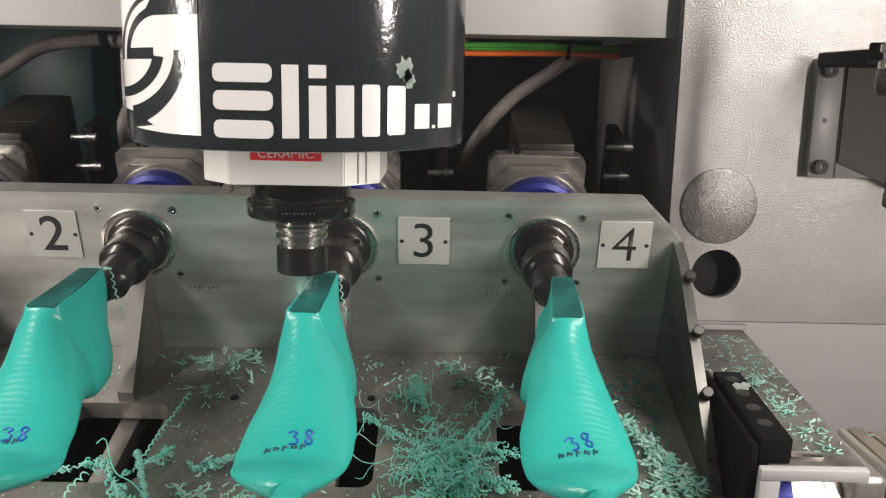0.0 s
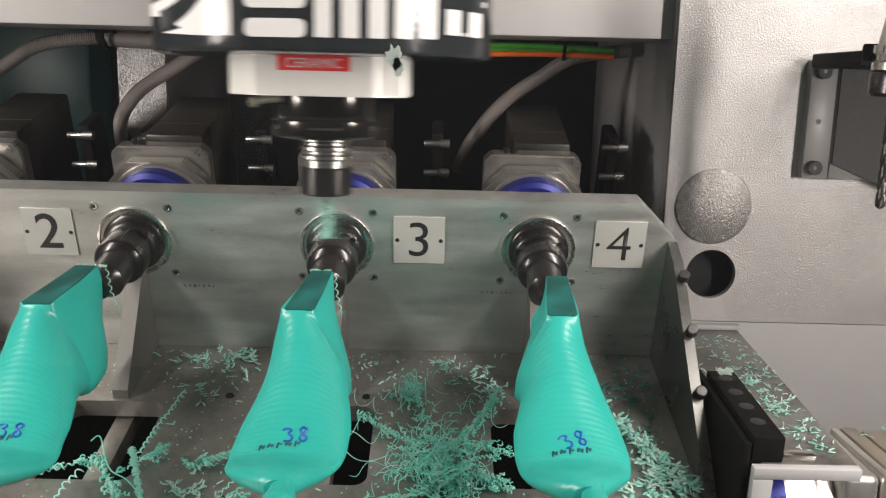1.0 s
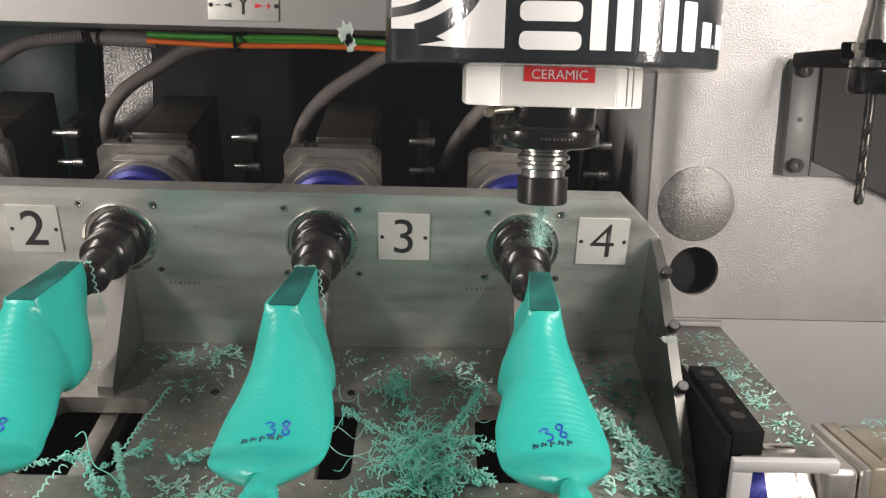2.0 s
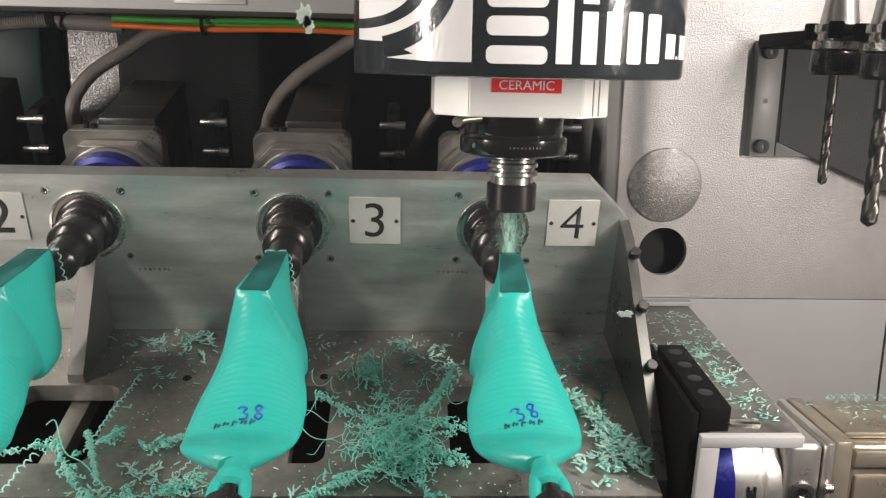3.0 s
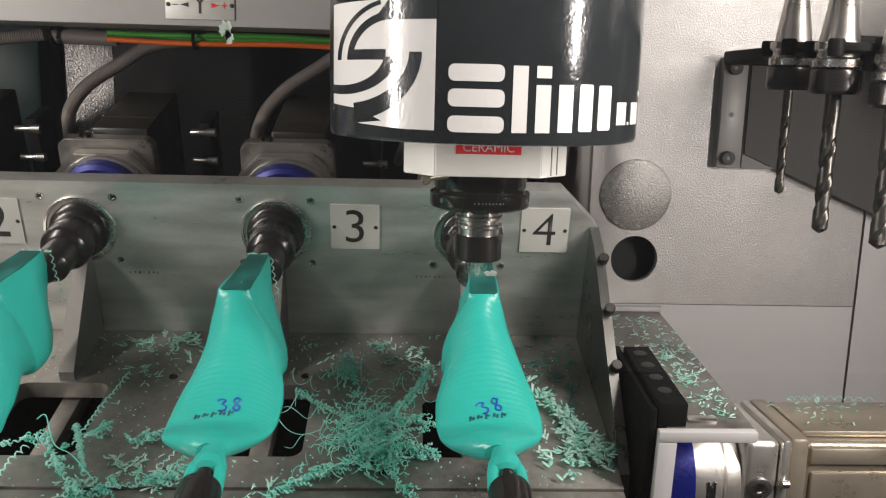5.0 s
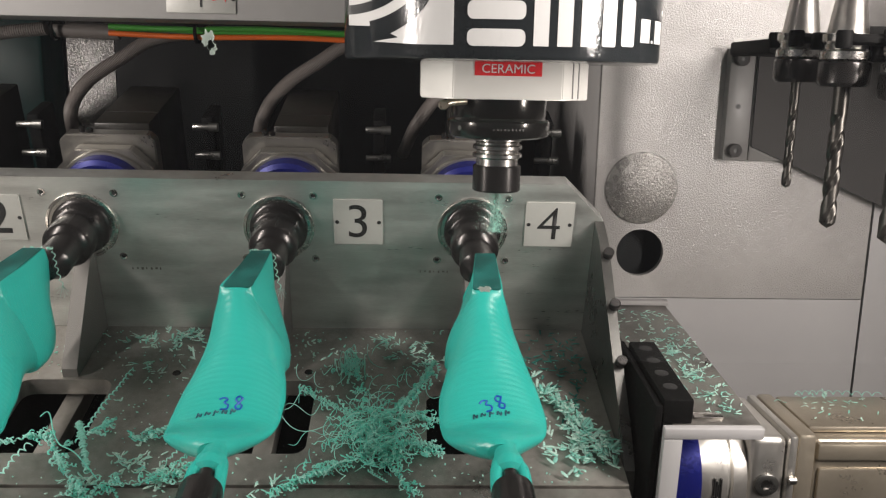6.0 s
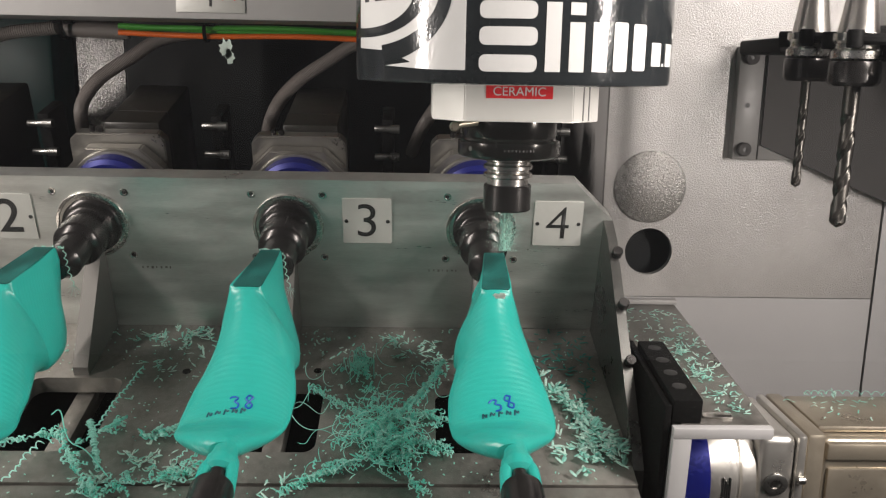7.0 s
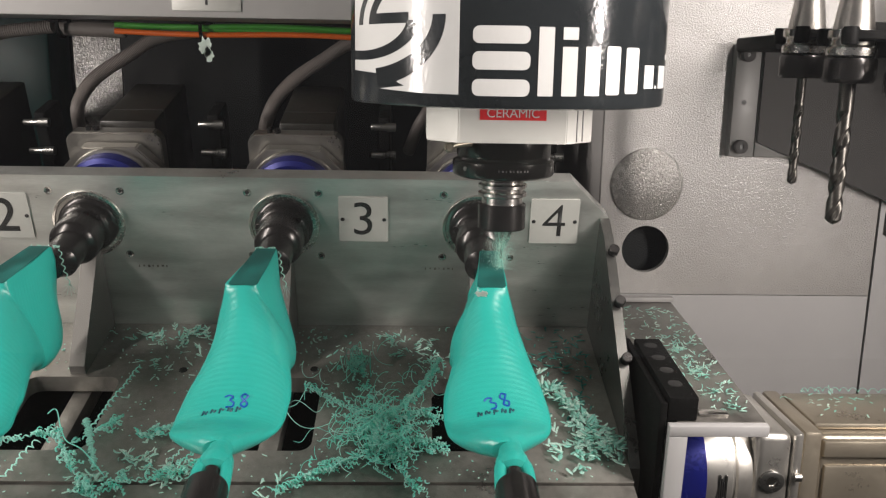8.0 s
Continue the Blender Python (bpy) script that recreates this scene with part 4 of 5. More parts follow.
def build_gearmotor():
    g = thing("gear_motor", "servo gear motor with blue ring and brass-toned body", "gear motor", pose(-0.011, -0.108, -0.211) @ Matrix.Diagonal((1.08, 1, 1, 1)))
    R = 0.0545
    part("ring", lathe([(0.03, 0.3590), (R - 0.001, 0.3590), (R + 0.001, 0.361), (R + 0.001, 0.3850), (0, 0.3850)], 64, "x"), BLUE, g, "blue anodised ring")
    part("gear_case", lathe([(0, 0.3855), (R - 0.001, 0.3855), (R - 0.001, 0.408), (R - 0.004, 0.4095), (R - 0.004, 0.4115), (R - 0.001, 0.413), (R - 0.001, 0.419), (R - 0.003, 0.4255), (0, 0.4255)], 64, "x"), CASTALU, g)
    for i in range(4):
        part("type_mark", box(0.396 + 0.0018 * i, 0.3972 + 0.0018 * i, -R - 0.0004, -R + 0.002, -0.012 + 0.002 * (i % 2), 0.012 - 0.003 * (i % 3), 0), INK, g, "plain dark marking bar")
    part("adapter", box(0.4265, 0.457, -0.052, 0.052, -0.052, 0.052, 0.007, 3), CASTALU, g)
    b = part("plug_screw", lathe([(0, 0.0), (0.0105, 0.0), (0.0105, 0.0025), (0.0095, 0.0032), (0.0055, 0.0032), (0.005, 0.0015), (0, 0.0015)], 32, "-y", (0.441, -0.052, 0.006)), PINSTEEL, g, "dull steel socket plug")
    part("socket", lathe([(0, 0.0018), (0.0045, 0.0018), (0.0045, 0.003), (0.0058, 0.003)], 6, "-y", (0.441, -0.052, 0.006)), BRIGHT, b)
    part("neck", box(0.458, 0.466, -0.053, 0.053, -0.053, 0.053, 0.003), CASTALU, g)
    part("motor_flange", box(0.467, 0.483, -0.05, 0.055, -0.05, 0.0535, 0.004), BRASS, g)
    part("motor_body", box(0.4835, 0.70, -0.042, 0.048, -0.046, 0.046, 0.006, 3), BRASS, g, "brass-toned square motor body")
    part("body_ridge", box(0.486, 0.56, -0.047, -0.036, 0.026, 0.043, 0.0025), BRASS, g)
    part("body_ridge", box(0.563, 0.66, -0.047, -0.036, 0.026, 0.043, 0.0025), BRASS, g)
    part("cover_plate", box(0.489, 0.69, -0.0455, -0.04, -0.046, 0.018, 0.002), BRASS, g)
    part("motor_top", box(0.4835, 0.70, -0.03, 0.048, 0.0465, 0.0535, 0.003), BRASS, g)
    part("case_screw", lathe([(0, 0.0), (0.004, 0.0), (0.004, 0.006), (0, 0.006)], 14, "x", (0.458, -0.057, 0.012)), BRIGHT, g)
    part("foot", box(0.38, 0.46, -0.02, 0.02, -0.137, -0.05, 0.002), SMOOTHGREY, g)
    return g


build_gearmotor()


# ---- swarf: coils, flakes and tangles
def coil_pts(start, direction, length, r, turns, rng, n_per=7, sag=0.0):
    d = Vector(direction).normalized()
    a = d.orthogonal().normalized()
    b = d.cross(a)
    n = max(5, int(turns * n_per))
    ph = rng.random() * 6.28
    bend = Vector((rng.uniform(-1, 1), rng.uniform(-1, 1), rng.uniform(-0.3, 0.3))) * length * 0.25
    out = []
    for i in range(n + 1):
        t = i / n
        an = ph + turns * 6.283 * t
        out.append(Vector(start) + d * length * t + bend * t * (1 - t) + (a * math.cos(an) + b * math.sin(an)) * r - Vector((0, 0, sag * t * t)))
    return out


def strand(verts, faces, pts, w, th):
    """A flat curled shaving: a four-sided ribbon along points."""
    n = len(pts)
    for i, p in enumerate(pts):
        d = (pts[min(i + 1, n - 1)] - pts[max(i - 1, 0)])
        d = d.normalized() if d.length > 1e-9 else Vector((1, 0, 0))
        s = d.cross(Vector((0.2, 0.1, 0.97)))
        s = s.normalized() if s.length > 1e-6 else Vector((0, 1, 0))
        u = s.cross(d)
        k = 0.3 if i in (0, n - 1) else 1.0
        for sx, su in ((-1, -1), (1, -1), (1, 1), (-1, 1)):
            verts.append(tuple(p + s * sx * w * k / 2 + u * su * th * k / 2))
    b = len(verts) - 4 * n
    for i in range(n - 1):
        for j in range(4):
            faces.append((b + 4 * i + j, b + 4 * i + (j + 1) % 4, b + 4 * i + 4 + (j + 1) % 4, b + 4 * i + 4 + j))
    faces.append((b + 3, b + 2, b + 1, b))
    e = b + 4 * (n - 1)
    faces.append((e, e + 1, e + 2, e + 3))


def swarf_object(name, strands, mat, label, m=RACK):
    v, fcs = [], []
    for pts, w, th in strands:
        strand(v, fcs, pts, w, th)
    me = bpy.data.meshes.new(name)
    me.from_pydata(v, [], fcs)
    me.materials.append(mat)
    for p in me.polygons:
        p.use_smooth = True
    ob = new(name, me)
    ob.matrix_basis = m
    return tagged(ob, label, "swarf", "", "stuff")


def flakes(rng, count, spot, z, size=(0.003, 0.009), coil=0.0009, width=0.0015):
    """Short curled shavings; spot(rng) gives x, y."""
    out = []
    for _ in range(count):
        x, y = spot(rng)
        zz = z(x, y) if callable(z) else z
        L = rng.uniform(*size)
        a = rng.uniform(0, 6.283)
        r = coil * rng.uniform(0.5, 1.3)
        d = (math.cos(a), math.sin(a), rng.uniform(-0.05, 0.25))
        out.append((coil_pts((x, y, zz + r + 0.0006), d, L, r, rng.choice((0.12, 0.25, 0.4, 0.8)), rng, 9), width * rng.uniform(0.7, 1.5), 0.0006))
    return out


def feathers(rng, count, spot, z, size=(0.005, 0.012), width=0.0020):
    """Frayed slivers: fans of flat blades that share a spine."""
    out = []
    for _ in range(count):
        x, y = spot(rng)
        zz = (z(x, y) if callable(z) else z) + rng.uniform(0.0008, 0.0025)
        turn = rng.uniform(0, 6.283)
        spine = Vector((math.cos(turn), math.sin(turn), rng.uniform(-0.05, 0.2)))
        for j in range(rng.randint(2, 6)):
            a = turn + rng.choice((-1, 1)) * rng.uniform(0.15, 0.9)
            d = Vector((math.cos(a), math.sin(a), rng.uniform(0.0, 0.55)))
            L = rng.uniform(*size) * rng.uniform(0.55, 1.0)
            p = Vector((x, y, zz)) + spine * 0.0022 * j
            bow = Vector((-d.y, d.x, rng.uniform(0.2, 1.0))) * L * rng.uniform(-0.22, 0.3)
            out.append(([p + d * L * t + bow * t * (1 - t) * 2 for t in (0, 0.22, 0.5, 0.78, 1.0)], width * rng.uniform(0.5, 1.25), 0.00035))
    return out


def ringlets(rng, cx, cy, z0, count, length, lift):
    """Strings of small loose ringlets wandering out of a heap."""
    out = []
    for i in range(count):
        a = 6.283 * i / count + rng.gauss(0, 0.35)
        L = length * rng.uniform(0.4, 1.0)
        p = Vector((cx + rng.gauss(0, 0.008), cy + rng.gauss(0, 0.010), z0 + lift * rng.random()))
        pts = [p]
        for j in range(4):
            a += rng.gauss(0, 0.55)
            p = p + Vector((math.cos(a), math.sin(a), 0)) * L / 4
            p = Vector((p.x, p.y, max(z0, pts[0].z - (pts[0].z - z0) * (j + 1) / 3 + rng.uniform(-0.001, 0.003))))
            pts.append(p)
        out.append(path_coil(rng, [tuple(q) for q in pts], rng.uniform(0.0008, 0.0019), rng.uniform(0.0042, 0.0085), rng.uniform(0.0007, 0.0015), 0.0003))
    return out


TRAY_Z = -0.123


def in_slot(x, y):
    k = round(x / 0.2)
    return -0.206 < y < -0.098 and -0.047 < x - 0.2 * k < 0.044


def area(x0, x1, y0, y1):
    def spot(rng):
        while True:
            x, y = rng.uniform(x0, x1), rng.uniform(y0, y1)
            if not in_slot(x, y):
                return x, y
    return spot


def blob(cx, cy, sx, sy):
    def spot(rng):
        while True:
            x, y = rng.gauss(cx, sx), rng.gauss(cy, sy)
            if not in_slot(x, y) and y < -0.004 and x < 0.322:
                return x, y
    return spot


def tangle(rng, cx, cy, sx, sy, height, count, length):
    out = []
    for _ in range(count):
        x, y = rng.gauss(cx, sx), rng.gauss(cy, sy)
        near = math.exp(-((x - cx) / sx) ** 2 / 3 - ((y - cy) / sy) ** 2 / 3)
        z = TRAY_Z + 0.002 + height * near * rng.random()
        L = length * rng.uniform(0.3, 1.0)
        a = rng.uniform(0, 6.283)
        d = (math.cos(a), math.sin(a), rng.uniform(-0.15, 0.2))
        if rng.random() < 0.55:
            pts = coil_pts((x, y, z), d, L, rng.uniform(0.0007, 0.0018), L / rng.uniform(0.0028, 0.006), rng, 7)
            w = rng.uniform(0.0007, 0.0014)
        else:
            pts = coil_pts((x, y, z), d, L * 0.7, rng.uniform(0.004, 0.012), rng.uniform(0.6, 1.8), rng, 14)
            w = rng.uniform(0.0005, 0.0009)
        pts = [Vector((p.x, p.y, max(p.z, TRAY_Z + 0.0008 if not in_slot(p.x, p.y) else -1))) for p in pts]
        out.append((pts, w, 0.0005))
    return out


def long_coil(rng, a, b, r, pitch, w):
    a, b = Vector(a), Vector(b)
    L = (b - a).length
    return (coil_pts(a, b - a, L, r, L / pitch, rng, 8), w, 0.0005)


def along(pts, z=TRAY_Z + 0.006):
    return smooth_path([p if len(p) == 3 else (*p, z) for p in pts], 8)


def path_coil(rng, pts, r, pitch, w, th=0.0005):
    """A curl wound round a bent line, uneven in radius."""
    line = along(pts)
    out, an = [], rng.random() * 6.28
    for p, q in zip(line, line[1:]):
        d = q - p
        n = max(1, int(d.length / pitch * 8))
        a = d.orthogonal().normalized()
        b = d.normalized().cross(a)
        for i in range(n):
            an += d.length / pitch * 6.283 / n
            k = r * (1 + 0.4 * math.sin(an * 0.13) + 0.25 * math.sin(an * 0.41 + 1) + rng.uniform(-0.22, 0.22))
            out.append(p + d * (i / n) + (a * math.cos(an) + b * math.sin(an)) * k)
    return (out, w, th)


def fluffy(rng, pts, count, spread, w=0.0012):
    """Short broken curls clinging along a line."""
    line = along(pts)
    out = []
    for _ in range(count):
        i = rng.randrange(len(line) - 1)
        d = (line[i + 1] - line[i]).normalized() + Vector((rng.gauss(0, 0.5), rng.gauss(0, 0.5), rng.gauss(0, 0.35)))
        p = line[i].lerp(line[i + 1], rng.random()) + Vector((rng.gauss(0, spread), rng.gauss(0, spread), rng.uniform(-0.4, 1.0) * spread))
        L = rng.uniform(0.005, 0.014)
        out.append((coil_pts(p, d, L, rng.uniform(0.0007, 0.0017), L / rng.uniform(0.0032, 0.0056), rng, 7), w * rng.uniform(0.7, 1.7), 0.0005))
    return out


rng = random.Random(11)
ARM_A = [(0.162, -0.086, -0.106), (0.148, -0.113, -0.112), (0.131, -0.145, -0.114), (0.114, -0.172, -0.112)]
ARM_B = [(0.029, -0.114), (0.050, -0.134), (0.072, -0.150), (0.093, -0.172)]
ARM_C = [(0.020, -0.264), (0.045, -0.244), (0.064, -0.233), (0.089, -0.219), (0.110, -0.206)]
ARM_D = [(0.112, -0.203), (0.121, -0.224), (0.140, -0.260)]
ARM_E = [(0.118, -0.190), (0.140, -0.200), (0.162, -0.211)]
ARM_F = [(0.122, -0.168), (0.145, -0.160), (0.170, -0.170)]
ARM_G = [(0.080, -0.086, -0.108), (0.088, -0.115, -0.114), (0.098, -0.155, -0.112)]
nest = tangle(rng, 0.104, -0.180, 0.015, 0.021, 0.022, 46, 0.024) + tangle(rng, 0.115, -0.204, 0.009, 0.009, 0.022, 34, 0.016) + tangle(rng, 0.078, -0.085, 0.006, 0.007, 0.026, 40, 0.014)
nest += ringlets(rng, 0.103, -0.176, TRAY_Z + 0.003, 24, 0.062, 0.016) + ringlets(rng, 0.116, -0.205, TRAY_Z + 0.003, 11, 0.042, 0.012) + feathers(rng, 60, blob(0.110, -0.195, 0.014, 0.016), TRAY_Z + 0.012, (0.005, 0.010), 0.0022)
nest += fluffy(rng, ARM_A, 50, 0.0026, 0.0014) + fluffy(rng, ARM_B, 30, 0.0016) + fluffy(rng, ARM_C, 60, 0.0036, 0.0012) + fluffy(rng, ARM_D, 45, 0.003) + fluffy(rng, ARM_E, 40, 0.003) + fluffy(rng, ARM_F, 35, 0.0028) + fluffy(rng, ARM_G, 35, 0.004, 0.0008)
for i in range(46):
    a = rng.uniform(0, 6.283)
    x, y = 0.098 + rng.gauss(0, 0.026), -0.168 + rng.gauss(0, 0.036)
    nest.append((coil_pts((x, y, TRAY_Z + rng.uniform(0.009, 0.02)), (math.cos(a), math.sin(a), 0), rng.uniform(0.02, 0.05), rng.uniform(0.003, 0.008), rng.uniform(0.5, 2.0), rng, 16), rng.uniform(0.0004, 0.0007), 0.0004))
swarf_object("swarf_nest", nest, SWARF, "tangled nest of teal plastic swarf on the tray")
swarf_object("swarf_coils", [path_coil(rng, ARM_A[:3], 0.0020, 0.0016, 0.0018), path_coil(rng, ARM_B, 0.0016, 0.0040, 0.0015), path_coil(rng, ARM_C, 0.0020, 0.0066, 0.0016), path_coil(rng, ARM_C[:4], 0.0026, 0.0058, 0.0016),
                             path_coil(rng, ARM_D, 0.0019, 0.0062, 0.0016), path_coil(rng, ARM_E, 0.0018, 0.0058, 0.0016), path_coil(rng, ARM_F, 0.0017, 0.0058, 0.0016)], SWARF, "long springy coils of teal swarf on the tray")
ARM_H = [(-0.240, -0.207), (-0.209, -0.194), (-0.190, -0.189), (-0.170, -0.212), (-0.154, -0.234), (-0.129, -0.264)]
ARM_I = [(-0.226, -0.258), (-0.208, -0.245), (-0.203, -0.217), (-0.196, -0.200)]
ARM_J = [(-0.150, -0.254), (-0.118, -0.256), (-0.085, -0.247), (-0.058, -0.232)]
swarf_object("swarf_nest", fluffy(rng, ARM_H, 50, 0.0026, 0.0014) + fluffy(rng, ARM_J, 60, 0.005, 0.0014) + fluffy(rng, [(-0.168, -0.205), (-0.147, -0.182), (-0.138, -0.176)], 16, 0.002, 0.002)
             + fluffy(rng, [(-0.112, -0.196), (-0.095, -0.187), (-0.075, -0.176)], 26, 0.0022, 0.002), SWARF, "tangled nest of teal plastic swarf on the tray")
swarf_object("swarf_coils", [path_coil(rng, [(-0.139, -0.086), (-0.149, -0.138), (-0.158, -0.194)], 0.0017, 0.0068, 0.0017), path_coil(rng, ARM_H, 0.0024, 0.0062, 0.0018), path_coil(rng, ARM_I, 0.0019, 0.0075, 0.0014),
                             path_coil(rng, [(-0.155, -0.192, -0.100), (-0.147, -0.210, -0.110), (-0.136, -0.236, -0.117)], 0.0021, 0.0013, 0.0024),
                             (along([(-0.199, -0.171), (-0.196, -0.164), (-0.191, -0.168), (-0.180, -0.190), (-0.168, -0.208), (-0.150, -0.220), (-0.121, -0.252)], TRAY_Z + 0.012), 0.0011, 0.0005)],
             SWARF, "long springy coils of teal swarf on the tray")
chips = []
for cx, cy, n in ((-0.104, -0.221, 24), (-0.066, -0.238, 26), (-0.122, -0.081, 12), (-0.140, -0.034, 14), (-0.102, -0.023, 22), (0.111, -0.036, 14), (0.138, -0.046, 10), (0.152, -0.064, 8), (-0.135, -0.250, 20), (0.02, -0.258, 12)):
    chips += flakes(rng, n, blob(cx, cy, 0.008, 0.006), lambda x, y: TRAY_Z + 0.003 * abs(math.sin(x * 9000)), (0.004, 0.009), 0.0007, 0.0012)
    chips += feathers(rng, n // 3, blob(cx, cy, 0.008, 0.006), TRAY_Z, (0.005, 0.011), 0.0018)
swarf_object("swarf_flakes", chips, SWARFPALE, "small heaps of pale flat swarf slivers on the tray")


def beside_cheek(q):
    while True:
        t = q.random() ** 0.6
        x, y = 0.258 + 0.058 * t + q.gauss(0, 0.006), -0.098 - 0.115 * t + q.gauss(0, 0.007)
        if not in_slot(x, y) and x < 0.320:
            return x, y


swarf_object("swarf_flakes", flakes(rng, 35, area(-0.3, 0.3, -0.06, -0.006), TRAY_Z) + flakes(rng, 45, area(-0.15, 0.15, -0.245, -0.06), TRAY_Z)
             + feathers(rng, 16, blob(-0.11, -0.03, 0.04, 0.015), TRAY_Z) + feathers(rng, 10, blob(0.13, -0.045, 0.03, 0.012), TRAY_Z) + flakes(rng, 40, blob(0.0, -0.03, 0.09, 0.015), TRAY_Z), SWARFPALE, "pale curled swarf flakes scattered on the tray")
swarf_object("swarf_flakes", flakes(rng, 70, beside_cheek, lambda x, y: TRAY_Z + 0.007 * abs(math.sin(x * 9000 + y * 5000)), (0.005, 0.010), 0.0010, 0.0018) + feathers(rng, 75, beside_cheek, lambda x, y: TRAY_Z + 0.007 * abs(math.sin(x * 9000 + y * 5000)), (0.006, 0.013), 0.0030) + feathers(rng, 30, blob(0.283, -0.208, 0.014, 0.009), TRAY_Z + 0.003, (0.006, 0.012), 0.0030), SWARFPALE, "thick pale swarf flakes heaped by the cheek")
# darker teal flakes over the tray floor next to the cheek
swarf_object("swarf_flakes", flakes(rng, 130, area(0.235, 0.322, -0.16, -0.01), TRAY_Z, (0.004, 0.011)), SWARFDARK, "darker teal swarf flakes by the cheek")
swarf_object("swarf_flakes", flakes(rng, 90, area(0.358, 0.43, -0.05, 0.055), -0.1095, (0.003, 0.008), 0.0008, 0.0009) + feathers(rng, 34, lambda q: (q.gauss(0.402, 0.011), q.uniform(-0.19, -0.05)), -0.1095, (0.004, 0.009), 0.0014)
             + flakes(rng, 110, lambda q: (q.gauss(0.404, 0.011), q.uniform(-0.2, -0.03)), -0.1095, (0.003, 0.008), 0.0008, 0.0010) + feathers(rng, 14, lambda q: (q.uniform(0.36, 0.40), q.uniform(-0.085, -0.06)), -0.1095, (0.004, 0.008), 0.0014), SWARFPALE, "curled pale teal swarf flakes on the bracket", SHELF)
swarf_object("swarf_flakes", flakes(rng, 40, lambda q: (q.uniform(0.505, 0.70), q.uniform(-0.135, -0.065)), -0.1575, (0.003, 0.008), 0.0008, 0.0010) + feathers(rng, 8, lambda q: (q.uniform(0.53, 0.66), q.gauss(-0.068, 0.003)), -0.1575, (0.004, 0.008), 0.0014)
             + [long_coil(rng, (0.53, -0.062, -0.154), (0.62, -0.064, -0.154), 0.002, 0.009, 0.0010)], SWARFPALE, "curled pale teal swarf flakes on the gear motor", Matrix())
swarf_object("swarf_specks", flakes(rng, 620, area(-0.32, 0.32, -0.245, -0.004), TRAY_Z - 0.0005, (0.0008, 0.0026), 0.0003, 0.0009) + flakes(rng, 90, area(-0.3, 0.3, -0.33, -0.25), -0.125, (0.0008, 0.004), 0.0004, 0.001), SWARFPALE, "fine pale swarf specks on the tray")
# curls hanging at the heels
for k in (-1, 0):
    x = 0.2 * k
    st = [long_coil(rng, (x + 0.0105, -0.1, 0.023), (x + 0.0150, -0.105, -0.012), 0.0012, 0.007, 0.0009)]
    for i in range(9):
        a = 6.28 * i / 9
        st.append(([Vector((x + 0.015, -0.105, -0.012)), Vector((x + 0.015 + 0.006 * math.cos(a), -0.108, -0.016 + 0.007 * math.sin(a)))], 0.0008, 0.0004))
    for i in range(16):
        st.append((coil_pts((x + rng.uniform(-0.012, 0.012), -0.1045, 0.026), (rng.uniform(-1, 1), 0.3, 0.6), 0.003, 0.0008, 1, rng), 0.0007, 0.0004))
    swarf_object("hanging_curl", st, SWARFPALE, "pale curl of swarf hanging at the heel of a last")

# ---- door with its viewing pane, and smudges stuck on the pane
GLASS_Y = -0.693
# door is added out of view; its low opening blocks light from above
door_bm = prism([(-1.2, -0.7), (1.1, -0.7), (1.1, 1.0), (-1.2, 1.0)], 0.02, [[(-0.5, -0.34), (0.7, -0.34), (0.7, 0.4), (-0.5, 0.4)]], Matrix.Translation((0, GLASS_Y + 0.013, 0)) @ UPRIGHT)
structure("door_1", door_bm, DARKGREY, "unseen grey door round the viewing pane", "door")
glass = bpy.data.materials.new("clear_pane")
glass.use_nodes = True
gb = glass.node_tree.nodes["Principled BSDF"]
gb.inputs["Base Color"].default_value = (0.97, 1.0, 0.985, 1)
gb.inputs["Transmission Weight"].default_value, gb.inputs["Roughness"].default_value, gb.inputs["IOR"].default_value = 1.0, 0.0, 1.45
# faint translucent mix: a haze veil put into the pane's material to lift the darks
film_veil = glass.node_tree.nodes.new("ShaderNodeBsdfTranslucent")
film_veil.inputs[0].default_value = (0.8, 0.82, 0.8, 1)
veiled = glass.node_tree.nodes.new("ShaderNodeMixShader")
veiled.inputs[0].default_value = 0.0035
glass.node_tree.links.new(gb.outputs[0], veiled.inputs[1])
glass.node_tree.links.new(film_veil.outputs[0], veiled.inputs[2])
glass.node_tree.links.new(veiled.outputs[0], glass.node_tree.nodes["Material Output"].inputs["Surface"])
pane = structure("window_1", box(-0.5, 0.7, GLASS_Y, GLASS_Y + 0.005, -0.34, 0.4, 0), glass, "clear viewing pane of the machine door", "window")
pane.visible_shadow = False


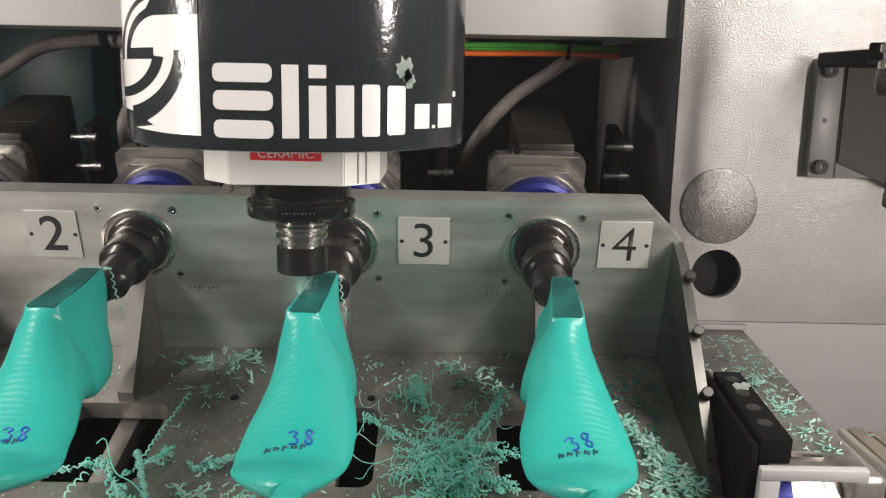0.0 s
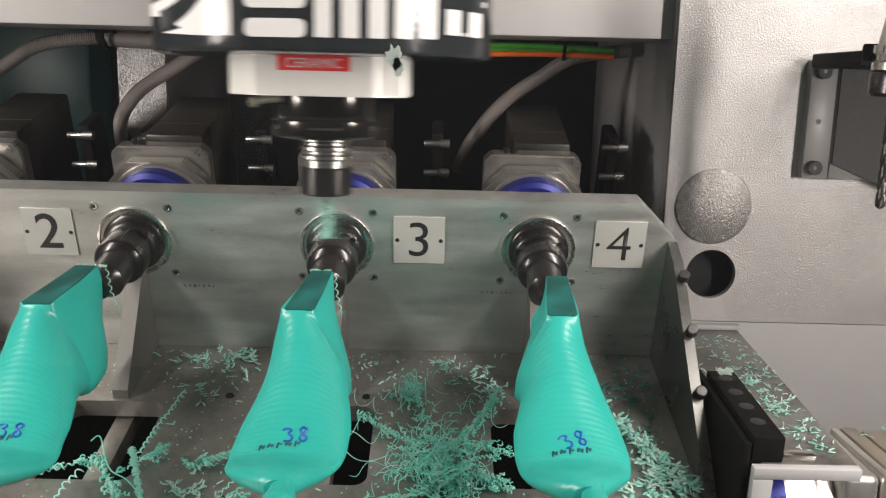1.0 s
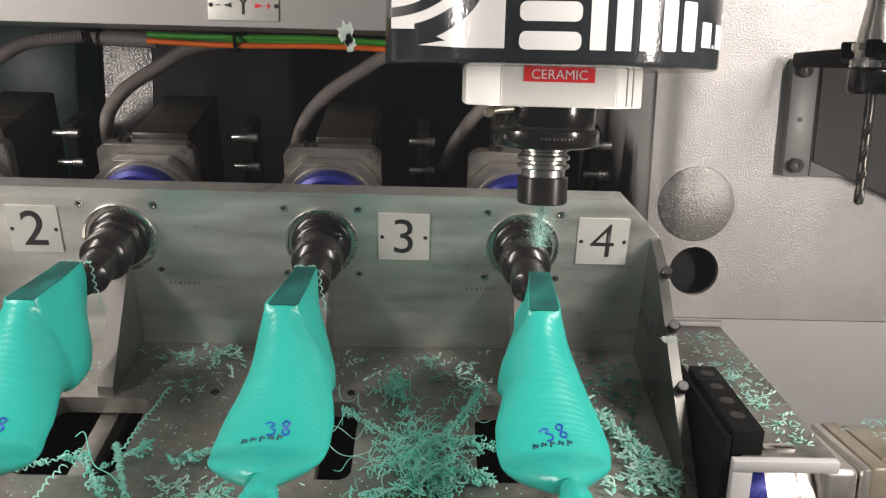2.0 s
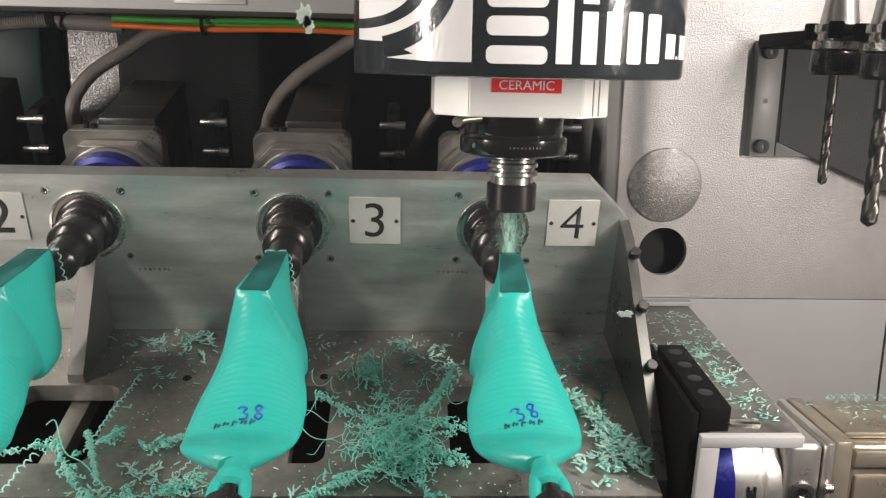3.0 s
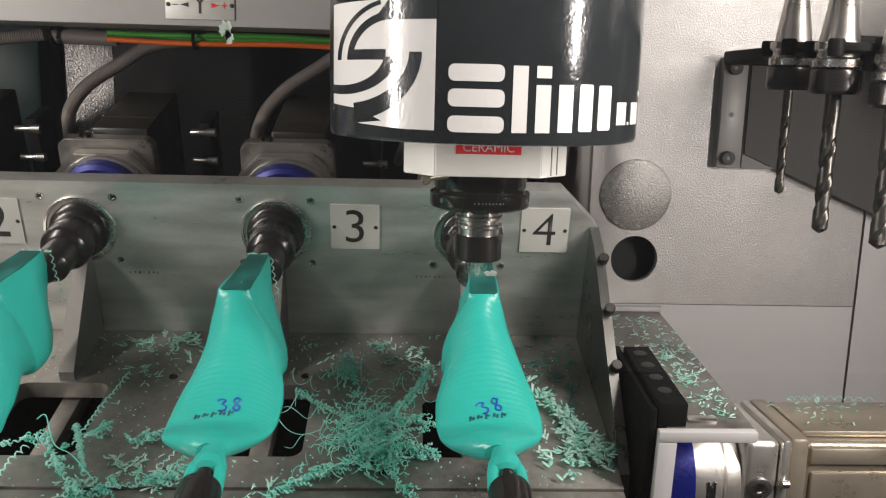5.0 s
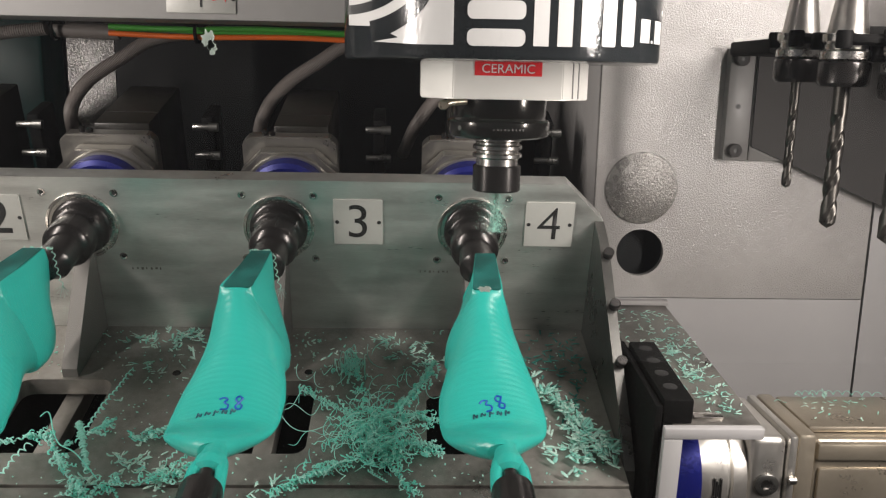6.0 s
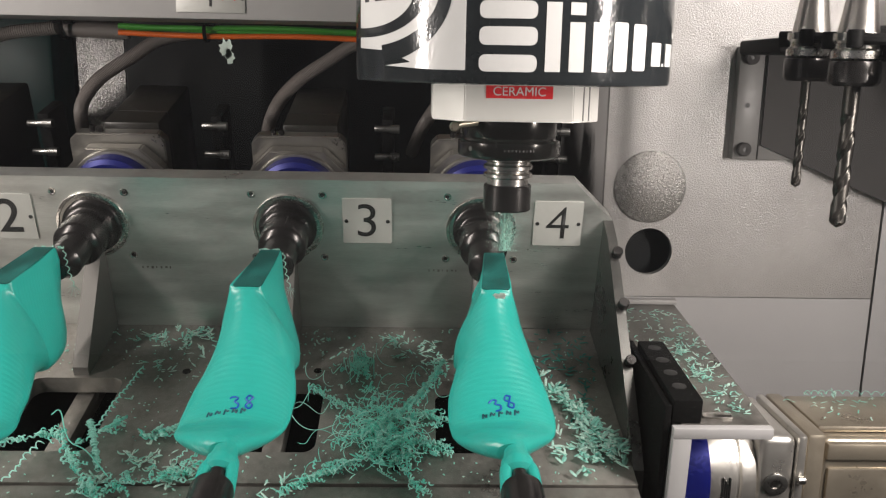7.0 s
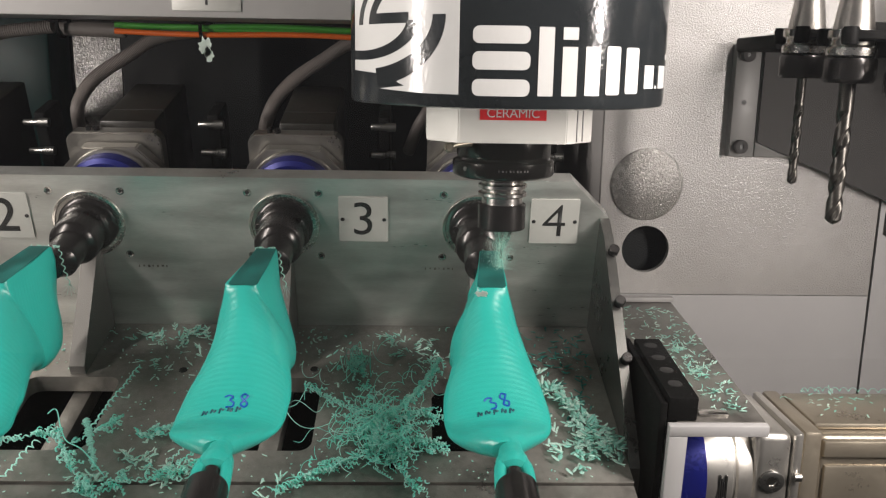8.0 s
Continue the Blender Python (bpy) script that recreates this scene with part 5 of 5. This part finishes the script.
FLAKE = bpy.data.materials.new("translucent_flake")
FLAKE.use_nodes = True
fn = FLAKE.node_tree
tl = fn.nodes.new("ShaderNodeBsdfTranslucent")
tl.inputs[0].default_value = (0.80, 0.86, 0.82, 1)
fmix = fn.nodes.new("ShaderNodeMixShader")
fmix.inputs[0].default_value = 0.75
fn.nodes["Principled BSDF"].inputs["Base Color"].default_value = (0.7, 0.78, 0.74, 1)
fn.links.new(fn.nodes["Principled BSDF"].outputs[0], fmix.inputs[1])
fn.links.new(tl.outputs[0], fmix.inputs[2])
fn.links.new(fmix.outputs[0], fn.nodes["Material Output"].inputs["Surface"])


def smudge(x, z, w, h, seed):
    """A pale flake stuck on the inner side of the pane: a ragged thin leaf."""
    q = random.Random(seed)
    outline = []
    for i in range(22):
        a = 6.283 * i / 22
        k = q.uniform(0.55, 1.1)
        outline.append((w * k * math.cos(a), h * k * math.sin(a)))
    ob = part("stuck_flake", prism(outline, 0.0003, (), Matrix.Translation((x, GLASS_Y + 0.0054, z)) @ UPRIGHT), FLAKE)
    return tagged(ob, "pale flake of swarf stuck on the viewing pane", "swarf flake", "flakes on the pane")


smudge(0.0919, 0.1655, 0.0016, 0.0024, 3)
smudge(0.0926, 0.1638, 0.0013, 0.0016, 4)
smudge(0.1530, 0.1107, 0.0017, 0.0008, 5)


# ---- what moves
def motions():
    rows = [(0.0, -0.0162, 0.1034), (0.3, -0.0166, 0.1075), (0.5, -0.0168, 0.1180), (0.6, -0.0168, 0.1325), (0.7, -0.0166, 0.1540), (0.8, -0.0164, 0.1655), (0.9, -0.0155, 0.1680), (1.0, 0.0080, 0.1670),
            (1.1, 0.0430, 0.1670), (1.2, 0.0775, 0.1670), (1.3, 0.1115, 0.1670), (1.4, 0.1460, 0.1672), (1.5, 0.1800, 0.1675), (1.6, 0.1970, 0.1675), (1.7, 0.1990, 0.1665), (2.2, 0.1995, 0.1565),
            (2.8, 0.1996, 0.1445), (3.0, 0.1996, 0.1405), (3.5, 0.1988, 0.1300), (4.0, 0.1986, 0.1201), (4.5, 0.1981, 0.1102), (4.7, 0.1983, 0.1066), (5.05, 0.1983, 0.1010), (5.3, 0.1982, 0.1120),
            (5.5, 0.1980, 0.1380), (5.65, 0.1978, 0.1545), (5.8, 0.1979, 0.1572), (5.9, 0.2045, 0.1583), (6.0, 0.2096, 0.1583), (6.5, 0.2111, 0.1492), (7.0, 0.2114, 0.1411), (7.5, 0.2110, 0.1314), (8.0, 0.2113, 0.1227)]
    walk(SPINDLE, [(t, pose(x, SPIN_Y, z - 0.0978)) for t, x, z in rows])


motions()
